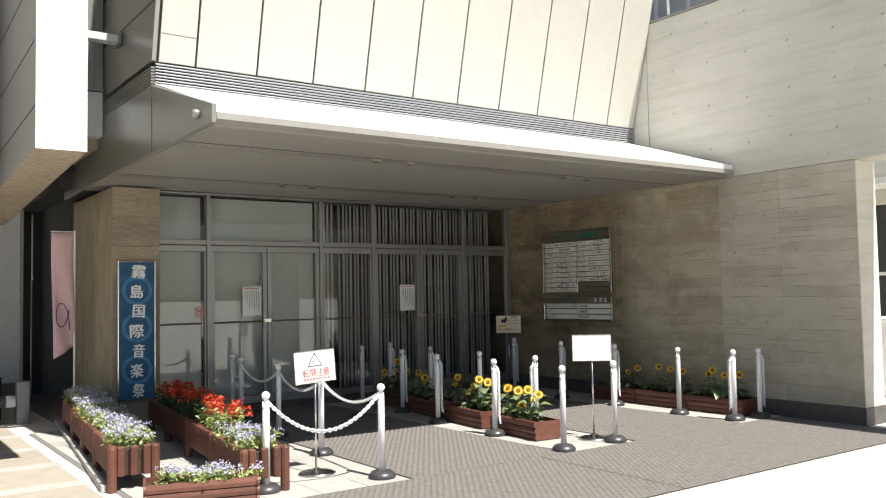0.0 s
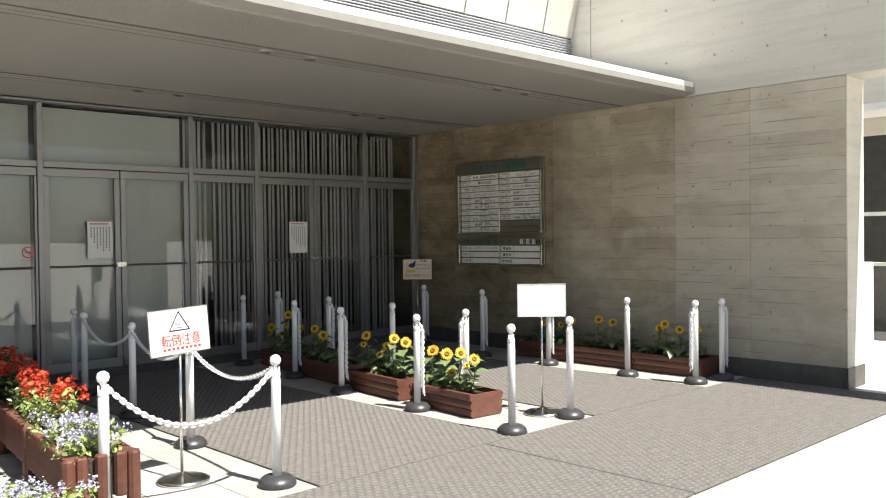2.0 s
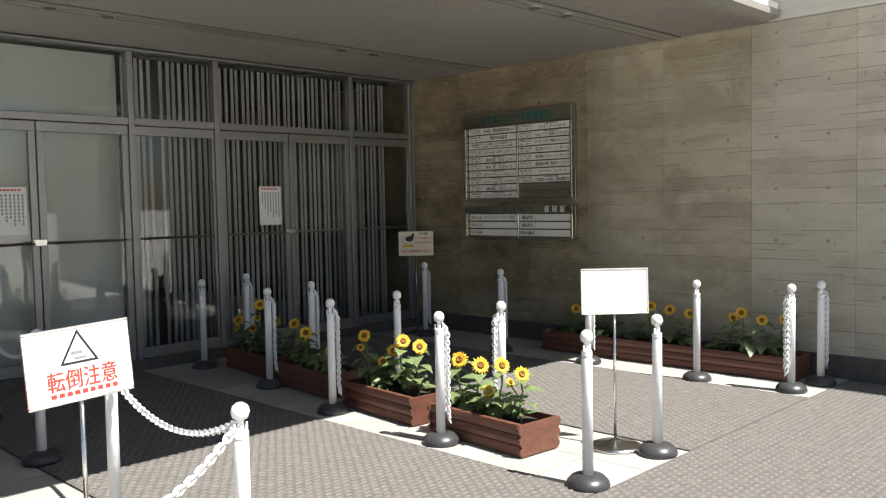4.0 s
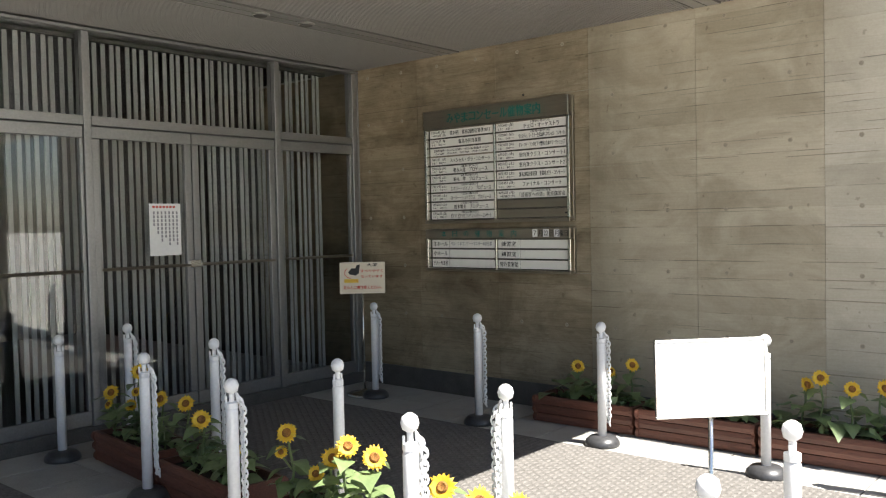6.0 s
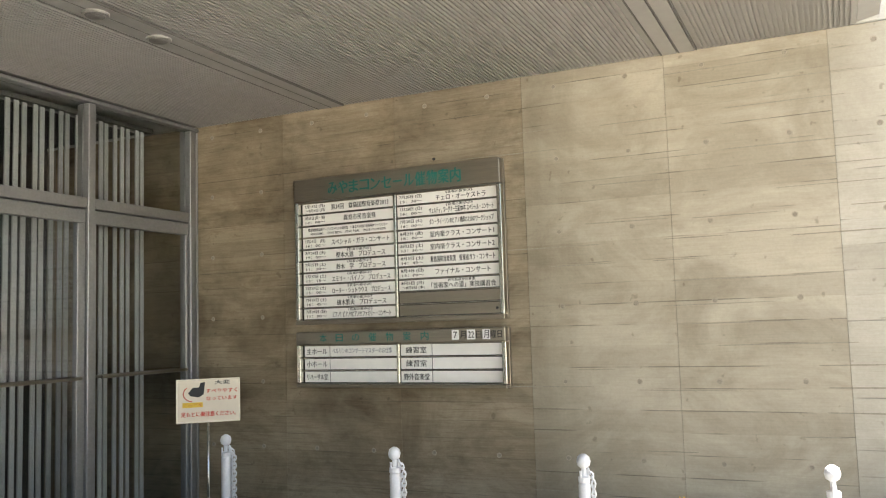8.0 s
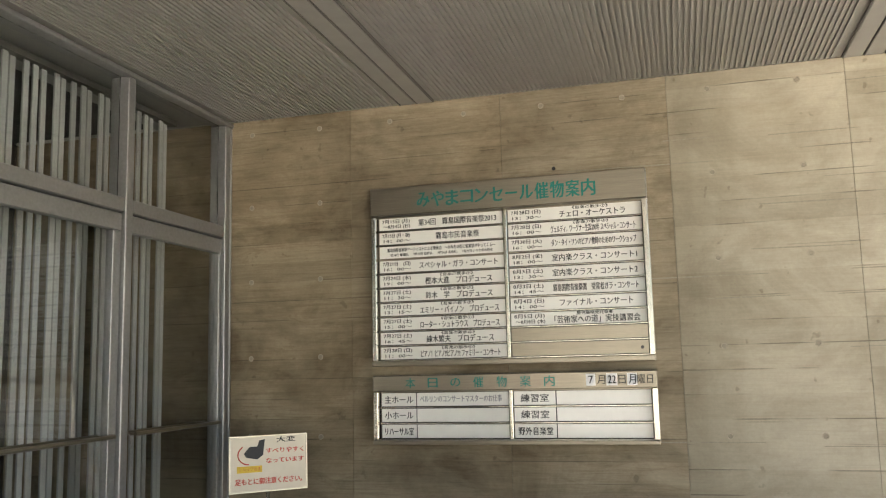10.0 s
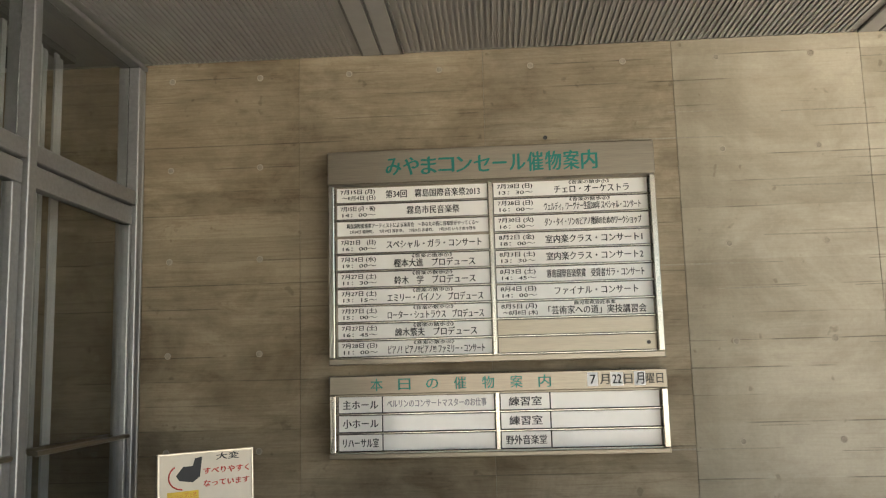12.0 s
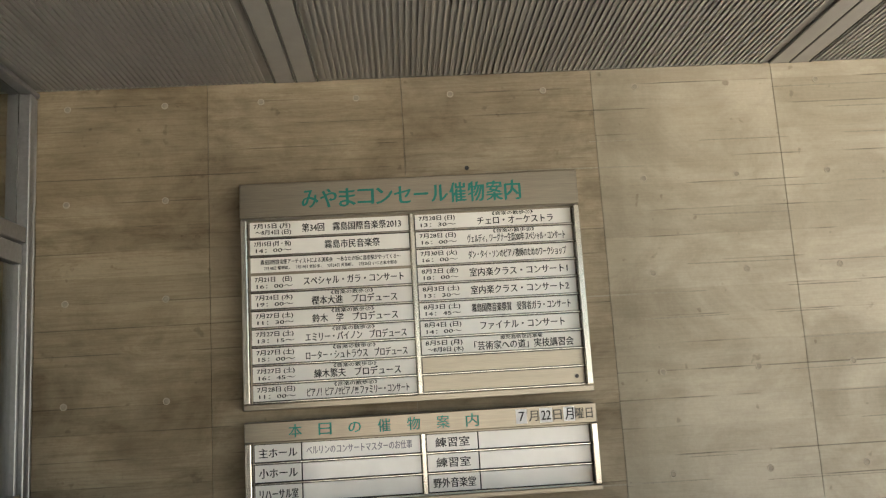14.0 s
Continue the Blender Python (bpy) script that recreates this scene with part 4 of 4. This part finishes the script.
part("frame_top", tube(bmesh.new(), (-0.228, 0, 2.09), (0.228, 0, 2.09), 0.011, 8), CHROME, blue)
part("frame_foot", boxed(-0.25, 0.25, -0.06, 0.06, -0.002, 0.03), CHROME, blue)

# ---- beyond the passage ----
annex = thing("annex_building", (15.6, 7.5, 0), "low beige building with white awning beyond the passage", "building")
part("wall", boxed(0.0, 0.3, -4.0, 6.0, 3.05, 5.6), CONC_SMOOTH, annex)
part("awning", boxed(-0.9, 0.0, -4.0, 6.0, 3.30, 3.40), WHITE_PAINT, annex, "white awning slab")
part("back_wall", boxed(1.8, 2.0, -4.0, 6.0, -0.02, 3.6), DARK, annex, "interior wall, coloured dark for the unlit room")
part("low_wall", boxed(0.0, 0.25, -4.0, 0.35, -0.02, 1.0), PANEL_DARK, annex)
part("sill", boxed(-0.03, 0.28, -4.0, 0.35, 1.002, 1.05), WHITE_PAINT, annex)
part("window_bar", boxed(0.05, 0.12, -4.0, 6.0, 1.78, 1.84), WHITE_PAINT, annex)
part("side_wall", boxed(0.0, 2.0, 6.004, 6.3, -0.02, 5.6), CONC_SMOOTH, annex)
cab = thing("white_cabinet", (13.2, 7.3, -0.012), "white metal cabinet in the shade of the passage", "cabinet")
part("body", boxed(-0.3, 0.3, -0.3, 0.3, 0.0, 1.15, bevel=0.01), WHITE_PAINT, cab)
part("door", boxed(-0.312, -0.302, -0.27, 0.27, 0.05, 1.10, bevel=0.004), WHITE_PAINT, cab)
rail = thing("roof_rail", (WX + 0.2, 8.9, 5.53), "pale metal handrail on top of the concrete wall", "railing")
part("top_tube", tube(bmesh.new(), (0, -2.0, 0.45), (0, 0.2, 0.45), 0.03, 10), WHITE_PAINT, rail, "", True)
for y in (-1.8, -0.9, 0.0):
    part("upright", tube(bmesh.new(), (0, y, 0.0), (0, y, 0.43), 0.022, 8), WHITE_PAINT, rail, "", True)

glaze = thing("rooftop_glazing", (WX + 1.3, 8.0, 5.4), "pale rooftop window band with white frames behind the parapet", "window")
part("panel", boxed(0.0, 0.05, -0.6, 3.4, -5.412, 1.9), GREY_PAINT, glaze, "pale grey window panel")
for k in range(7):
    part("frame_upright", boxed(-0.03, -0.002, -0.6 + k * 0.65, -0.54 + k * 0.65, 0.0, 1.9, bevel=0.004), WHITE_PAINT, glaze)
part("frame_rail", boxed(-0.034, -0.004, -0.6, 3.4, 0.95, 1.01, bevel=0.004), WHITE_PAINT, glaze)


# ---- planters and flowers ----
def bench_planter(x, y, length, width, top, turn, label):
    t = thing("wooden_planter", (x, y, 0.0), label, "planter", "log planters", turn)
    h0 = top - 0.24
    part("liner", boxed(-width / 2 + 0.02, width / 2 - 0.02, 0.02, length - 0.02, h0, top - 0.03), SOIL, t, "dark soil")
    slat = None
    n = int(length / 0.075)
    d = length / n
    for s in (-1, 1):
        for k in range(n):
            if slat is None:
                o = part("stave", lathe(bmesh.new(), [(0.033, 0), (0.036, 0.01), (0.036, 0.235), (0.03, 0.245)], 8), WOOD, t)
                slat = o.data
            else:
                o = new("stave", slat)
                o.parent = t
            o.location = (s * (width / 2 - 0.02), (k + 0.5) * d, h0)
    m = int((width - 0.08) / 0.07)
    for yy in (0.0, length):
        for k in range(m):
            o = new("stave", slat)
            o.parent = t
            o.location = (-width / 2 + 0.075 + k * (width - 0.15) / max(1, m - 1), yy, h0)
    for s in (-1, 1):
        for f in (0.0, 0.5, 1.0):
            part("leg", lathe(bmesh.new(), [(0.038, -0.012), (0.04, 0.0), (0.04, top - 0.01), (0.034, top + 0.004)], 10), WOOD, t).location = (s * (width / 2 - 0.005), f * length, 0)
    return t


def leaf_cloud(bm, rnd, n, x0, x1, y0, y1, z0, z1, size, flat=0.5):
    for _ in range(n):
        c = Vector((rnd.uniform(x0, x1), rnd.uniform(y0, y1), rnd.uniform(z0, z1)))
        s = size * rnd.uniform(0.6, 1.3)
        m = Matrix.Translation(c) @ pose(0, 0, 0, rnd.uniform(-60, 60), rnd.uniform(-60, 60), rnd.uniform(0, 360))
        v = [bm.verts.new(m @ Vector(p)) for p in ((0, -s, 0), (s * flat, -s * 0.1, s * 0.18), (0, s, 0), (-s * flat, -s * 0.1, s * 0.18))]
        bm.faces.new((v[0], v[1], v[2]))
        bm.faces.new((v[0], v[2], v[3]))


def bedding(x, y, turn, length, width, top, leaf, bloom, label, seed, tall=0.13, spikes=False, density=1.0):
    rnd = random.Random(seed)
    t = thing("bedding_plants", (x, y, top - 0.03), label, "flowers", "bedding flowers", turn)
    bm, bb = bmesh.new(), bmesh.new()
    area = length * width
    for _ in range(int(area * 105)):
        cx, cy = rnd.uniform(-width / 2, width / 2), rnd.uniform(0.02, length - 0.02)
        r = rnd.uniform(0.05, 0.09)
        h = tall * rnd.uniform(0.7, 1.15)
        leaf_cloud(bm, rnd, int(26 * density), cx - r, cx + r, cy - r, cy + r, 0.0, h, 0.024)
        if spikes:
            for _ in range(rnd.choice((0, 1, 1))):
                sx, sy = cx + rnd.uniform(-r, r), cy + rnd.uniform(-r, r)
                leaf_cloud(bb, rnd, 22, sx - 0.028, sx + 0.028, sy - 0.028, sy + 0.028, h * 0.85, h + 0.07, 0.020, 0.8)
        else:
            for _ in range(9):
                sx, sy = cx + rnd.uniform(-r, r), cy + rnd.uniform(-r, r)
                leaf_cloud(bb, rnd, 5, sx - 0.010, sx + 0.010, sy - 0.010, sy + 0.010, h * 0.8, h + 0.03, 0.009, 0.9)
    tagged(part("foliage", bm, leaf, t, "small green leaves"), kind="stuff")
    tagged(part("blossom", bb, bloom, t, "small massed blossoms"), kind="stuff")
    return t


def along(x, y, turn, d):
    a = radians(turn)
    return x - math.sin(a) * d, y + math.cos(a) * d


T = -6.6
P1, P2 = (2.70, 8.38), (3.51, 7.52)
for (px, py), tag in ((P1, "red-brown log planter on legs with white and lilac flowers"), (P2, "red-brown log planter on legs with red and white flowers")):
    for k in range(2):
        qx, qy = along(px, py, T, k * 2.05)
        bench_planter(qx, qy, 2.0, 0.36, 0.36, T, tag)
bedding(*along(*P1, T, 0.02), T, 1.0, 0.30, 0.36, LEAF_PALE, BLOOM_WHITE, "low green plants with lilac-white blossom in the planter", 3)
bedding(*along(*P1, T, 1.02), T, 1.0, 0.30, 0.36, LEAF_PALE, BLOOM_WHITE, "low green plants with lilac-white blossom in the planter", 4)
bedding(*along(*P1, T, 2.06), T, 1.95, 0.30, 0.36, LEAF_PALE, BLOOM_WHITE, "pale green bedding plants with a few white blossoms", 5, 0.17)
bedding(*along(*P2, T, 0.02), T, 0.85, 0.30, 0.36, LEAF_PALE, BLOOM_WHITE, "low white blossom at the end of the planter", 6)
bedding(*along(*P2, T, 0.9), T, 0.95, 0.30, 0.36, LEAF_PALE, BLOOM_RED, "bright red and orange salvia in the planter", 7, 0.22, True)
# same salvia as above; its shade is put into the leaf colour
bedding(*along(*P2, T, 2.1), T, 1.85, 0.30, 0.36, LEAF_SHADED, BLOOM_RED, "dark red salvia in the shaded planter", 8, 0.2, True)


def log_planter(x, y, turn, length, width, label):
    """A low planter of stacked half-round rails with scalloped end boards; length along its own y."""
    t = thing("sunflower_planter", (x, y, 0.002), label, "planter", "low log planters", turn)
    part("soil", boxed(-width / 2 + 0.025, width / 2 - 0.025, 0.03, length - 0.03, 0.02, 0.165), SOIL, t, "dark soil")
    prof = [(0.0, -0.034), (0.014, -0.030), (0.020, 0.0), (0.014, 0.030), (0.0, 0.034), (-0.012, 0.034), (-0.012, -0.034)]
    for s in (-1, 1):
        for k in range(3):
            part("rail", prism(bmesh.new(), [(s * (width / 2 - 0.02 + p + 0.006 * k), 0.036 + 0.068 * k + q) for p, q in prof], "y", 0.012, length - 0.012), WOOD, t)
    for y0 in (0.0, length - 0.022):
        out = []
        for s in (-1, 1):
            side = []
            for k in range(3):
                for q, p in ((-0.03, 0.004), (-0.01, 0.02), (0.012, 0.02), (0.03, 0.004)):
                    side.append((s * (width / 2 - 0.006 + p + 0.006 * k), 0.036 + 0.068 * k + q))
            out += side if s < 0 else side[::-1]
        part("end_board", prism(bmesh.new(), out, "y", y0, y0 + 0.022), WOOD, t)
    return t


def leaf_mesh(size):
    """A heart-shaped leaf with a fold along its midrib, pointing along x."""
    bm = bmesh.new()
    prof = ((0.0, 0.02), (0.05, 0.30), (0.22, 0.45), (0.45, 0.40), (0.72, 0.22), (1.0, 0.01))
    mid = [bm.verts.new((size * a, 0, size * (0.10 * a - 0.55 * a * a))) for a, b in prof]
    for s in (-1, 1):
        edge = [bm.verts.new((size * (a - 0.06 * (a == 0.05)), s * size * b, size * (0.10 * a - 0.55 * a * a + 0.12 * b))) for a, b in prof]
        for i in range(5):
            f = (mid[i], mid[i + 1], edge[i + 1], edge[i])
            bm.faces.new(f if s > 0 else f[::-1])
    me = bpy.data.meshes.new("leaf")
    bm.to_mesh(me)
    bm.free()
    me.materials.append(LEAF)
    for p in me.polygons:
        p.use_smooth = True
    return me


LEAVES = [leaf_mesh(s) for s in (0.085, 0.115, 0.14)]


def sunflower(height, head, seed, buds=0):
    rnd = random.Random(seed)
    t = thing("sunflower", (0, 0, 0), "yellow sunflower with brown disc and broad green leaves in its planter", "sunflower", "sunflowers")
    bend = [Vector((0.01 * math.sin(k * 1.3 + seed), -0.012 * k / 5 * (k > 3), height * k / 6)) for k in range(7)]
    bm = bmesh.new()
    rings = [[bm.verts.new(p + Vector((0.0068 * math.cos(i * 1.047), 0.0068 * math.sin(i * 1.047), 0))) for i in range(6)] for p in bend]
    for a, b in zip(rings, rings[1:]):
        for i in range(6):
            bm.faces.new((a[i], a[(i + 1) % 6], b[(i + 1) % 6], b[i]))
    part("stem", bm, LEAF, t)
    for k in range(9):
        f = 0.12 + 0.80 * k / 8
        o = new("leaf", LEAVES[(2, 2, 1, 2, 1, 1, 0, 1, 0)[k]])
        o.parent = t
        o.matrix_basis = pose(0, 0, height * f, 0, rnd.uniform(-25, 10), k * 137.5 + rnd.uniform(-20, 20)) @ pose(0.03, 0, 0.01, rnd.uniform(-15, 15))

    def bloom(name, at, r, tilt, turn):
        m = Matrix.Translation(at) @ pose(0, 0, 0, 0, 0, turn) @ pose(0, 0, 0, tilt)
        bm = bmesh.new()
        for ringk, (n, ln) in enumerate(((17, 1.0), (15, 0.88))):
            for i in range(n):
                a = 2 * math.pi * (i + 0.5 * ringk) / n + rnd.uniform(-0.08, 0.08)
                l = r * ln * rnd.uniform(0.88, 1.08)
                c, s = math.cos(a), math.sin(a)
                lift = 0.006 * ringk
                pts = [(r * 0.34, -0.11 * r, lift), (r * 0.70, -0.15 * r, lift + 0.10 * r), (l, 0.0, lift + rnd.uniform(-0.05, 0.2) * r), (r * 0.70, 0.15 * r, lift + 0.10 * r), (r * 0.34, 0.11 * r, lift)]
                bm.faces.new([bm.verts.new(m @ Vector((c * p - s * q, s * p + c * q, z))) for p, q, z in pts])
        head_ob = part(name, bm, PETAL, t, "ring of yellow petals")
        bm = bmesh.new()
        lathe(bm, [(r * 0.40, 0.0), (r * 0.40, 0.010), (r * 0.28, 0.019), (r * 0.10, 0.014)], 14)
        bm.transform(m)
        part("disc", bm, DISC, head_ob, "brown disc")
        bm = bmesh.new()
        lathe(bm, [(r * 0.12, -0.03), (r * 0.42, -0.012), (r * 0.40, -0.001)], 10)
        bm.transform(m)
        part("calyx", bm, LEAF, head_ob)

    bloom("flower_head", bend[-1] + Vector((0, -0.02, 0.012)), head, 62, 0)
    for k in range(buds):
        a = rnd.uniform(0, 6.28)
        tip = Vector((0.075 * math.cos(a), 0.075 * math.sin(a), height * rnd.uniform(0.62, 0.85)))
        part("side_stem", tube(bmesh.new(), (0, 0, tip.z - 0.09), tip, 0.005, 5), LEAF, t)
        bloom("side_bloom", tip + Vector((0, 0, 0.012)), head * 0.62, 55, rnd.uniform(-40, 40))
    return t


PLANTERS = [(6.925, 7.81, -4, 1), (7.0, 8.84, -5, 1), (7.12, 9.95, -6, 2), (7.25, 10.95, -6, 2), (10.02, 7.44, 1, 3), (10.02, 8.32, 1, 3), (10.02, 9.2, 1, 3)]
BLOOMS = [((8.525, 0.50, 0), (8.325, 0.49, 0), (8.108, 0.52, 0), (7.964, 0.48, 1), (8.22, 0.34, 0)),
          ((9.58, 0.55, 1), (9.33, 0.455, 0), (9.177, 0.55, 1), (8.99, 0.53, 0), (9.45, 0.36, 0)),
          ((10.752, 0.52, 1), (10.482, 0.475, 0), (10.62, 0.40, 0), (10.12, 0.36, 0)),
          ((11.72, 0.465, 1), (11.433, 0.63, 1), (11.087, 0.50, 0), (11.528, 0.40, 0)),
          ((8.059, 0.48, 0), (7.941, 0.54, 0), (7.765, 0.49, 0), (7.615, 0.50, 0)),
          ((8.867, 0.53, 0), (8.668, 0.51, 0), (8.461, 0.49, 0)),
          ((9.778, 0.43, 0), (9.319, 0.48, 0), (9.50, 0.42, 0))]
for i, (x, y, turn, kind) in enumerate(PLANTERS):
    log_planter(x, y, turn, 0.85, 0.33, {1: "red-brown log planter with sunflowers on the sunlit paving", 2: "red-brown log planter with sunflowers in the shade near doors", 3: "red-brown log planter with sunflowers along the concrete wall"}[kind])
    rnd = random.Random(40 + i)
    for k, (fy, head_z, bud) in enumerate(BLOOMS[i]):
        fx = x + math.sin(radians(-turn)) * (fy - y) + rnd.uniform(-0.06, 0.06)
        flower = sunflower(head_z - 0.177, rnd.uniform(0.056, 0.063) if head_z > 0.42 else 0.046, 10 * i + k, bud)
        flower.matrix_basis = pose(fx, fy, 0.165, 0, 0, rnd.uniform(-65, -20))
    under = bmesh.new()
    for k in range(16):
        c = (rnd.uniform(-0.1, 0.1), 0.08 + rnd.random() * 0.70)
        leaf_cloud(under, rnd, 5, c[0] - 0.05, c[0] + 0.05, c[1] - 0.05, c[1] + 0.05, 0.0, 0.16 if kind != 3 else 0.09, 0.035, 0.6)
    u = thing("seedling_leaves", (x, y, 0.165), "low green leaves round the sunflower stems", "leaves", "planter greenery", turn)
    tagged(part("leaves", under, LEAF, u), kind="stuff")
    for k in range({1: 12, 2: 22, 3: 24}[kind]):
        o = new("leaf", LEAVES[k % 3])
        o.parent = u
        o.matrix_basis = pose(rnd.uniform(-0.11, 0.11), 0.08 + 0.70 * rnd.random(), rnd.uniform(0.03, 0.15), rnd.uniform(-25, 25), rnd.uniform(-35, 15), rnd.uniform(0, 360))
log_planter(3.38, 7.37, 74, 0.86, 0.34, "low red-brown log planter with white blossom beside the post")
bedding(3.36, 7.37, 74, 0.8, 0.26, 0.20, LEAF_PALE, BLOOM_WHITE, "low white and lilac blossom in the low planter", 11, 0.10)

# ---- paving slabs, wall panels and tie holes ----
paving = tagged(new("paving"), "pale granite paving slabs with dark joints", "paving", "", "structure")


def slab_mesh(w, d):
    me = bpy.data.meshes.new("slab")
    bm = boxed(0.003, w - 0.003, 0.003, d - 0.003, -0.03, 0.0, bevel=0.002)
    bm.to_mesh(me)
    bm.free()
    me.materials.append(STONE_PALE)
    return me


for x0, x1, nx in ((6.556, 7.554, 2), (9.406, 10.274, 2), (2.60, 4.714, 5)):
    w, d = (x1 - x0) / nx, 0.43
    me = slab_mesh(w, d)
    for i in range(nx):
        for j in range(12):
            o = new("slab", me)
            o.parent = paving
            o.location = (x0 + i * w, 7.146 + j * 0.4345, 0.0)
west = tagged(new("paving_beige"), "beige stone paving with pale bands", "paving", "", "structure")
me = slab_mesh(0.9, 0.86)
me.materials.clear()
me.materials.append(STONE_BEIGE)
band = slab_mesh(4.6, 0.22)
for j in range(7):
    for i in range(5):
        o = new("slab", me)
        o.parent = west
        o.location = (-2.1 + i * 0.905, 6.9 + j * 1.09, 0.0)
    o = new("band", band)
    o.parent = west
    o.location = (-2.15, 6.9 + j * 1.09 + 0.865, 0.0)
bed = part("mortar_bed", boxed(2.55, 10.276, 7.13, GY - 0.062, -0.011, -0.006), JOINT, paving)

east = bpy.data.objects["wall_east"]
JY = [6.11, 7.10, 8.00, 8.885, 9.775, 10.69, 11.60, 12.38, 13.9]
for a, b in zip(JY, JY[1:]):
    for z0, z1 in ((0.0, 3.078),):
        # panels deeper under the canopy are browner, and also darkened for weaker light
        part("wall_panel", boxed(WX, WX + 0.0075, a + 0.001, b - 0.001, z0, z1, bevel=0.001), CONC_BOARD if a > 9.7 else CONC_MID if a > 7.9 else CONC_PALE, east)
part("wall_end", boxed(WX + 0.0005, WX + 0.42, 6.098, 6.109, 0.20, 3.078), CONC_SMOOTH, east, "sunlit smooth concrete wall end")
part("end_plinth", boxed(WX - 0.012, WX + 0.43, 6.09, 6.112, -0.01, 0.198, bevel=0.003), STONE_DARK, east, "dark granite plinth at the wall end")
# raised disc: pale rim painted as lit lip, darker centre as shaded recess
hole = lathe(bmesh.new(), [(0.0165, 0.0), (0.0155, 0.0022), (0.0115, 0.0022), (0.010, 0.0005), (0.004, 0.0004)], 12)
hole.faces.ensure_lookup_table()
for fc in hole.faces:
    fc.material_index = 1 if max(v.co.xy.length for v in fc.verts) < 0.0118 else 0
hole.transform(pose(0, 0, 0, 0, -90, 0))
hole_me = bpy.data.meshes.new("tie_hole")
hole.to_mesh(hole_me)
hole.free()
hole_me.materials.append(HOLE_LIP)
hole_me.materials.append(SEAM)
for j in range(13):
    y = 12.245 - j * 0.447
    for z in (0.71, 1.165, 1.62, 2.075, 2.53, 2.985):
        if 9.88 < y < 11.48 and 1.1 < z < 2.6:
            continue
        o = new("tie_hole", hole_me)
        o.parent = east
        o.location = (WX - 0.0002, y, z)
up = bpy.data.objects["wall_east_upper"]
for j in range(10):
    for z in (3.5, 4.1, 4.7, 5.25):
        o = new("tie_hole", hole_me)
        o.parent = up
        o.location = (WX - 0.0002, 8.7 - j * 0.6, z)

# thin dark strips whose colour stands for shaded grooves between the form boards
seam_me = bpy.data.meshes.new("board_seam")
bm = prism(bmesh.new(), [(0.0, 0.0), (0.03, -0.0016), (0.5, -0.003), (0.97, -0.0018), (1.0, 0.0), (0.97, 0.0022), (0.55, 0.0032), (0.04, 0.0014)], "x", -0.0016, 0.0)
bm.to_mesh(seam_me)
bm.free()
seam_me.materials.append(SEAM)
rnd = random.Random(77)
for row in range(23):
    z = 0.27 + row * 0.122
    y = 6.25 + rnd.uniform(0, 0.7)
    while y < 9.6:
        length = rnd.uniform(0.18, 0.85)
        if rnd.random() < (0.75 if y < 8.9 else 0.3):
            o = new("board_seam", seam_me)
            o.parent = east
            o.matrix_basis = pose(WX - 0.0002, y, z + rnd.uniform(-0.012, 0.012), rnd.uniform(-0.5, 0.5)) @ Matrix.Diagonal((1, length, rnd.uniform(0.7, 1.5), 1))
        y += length + rnd.uniform(0.05, 0.6)
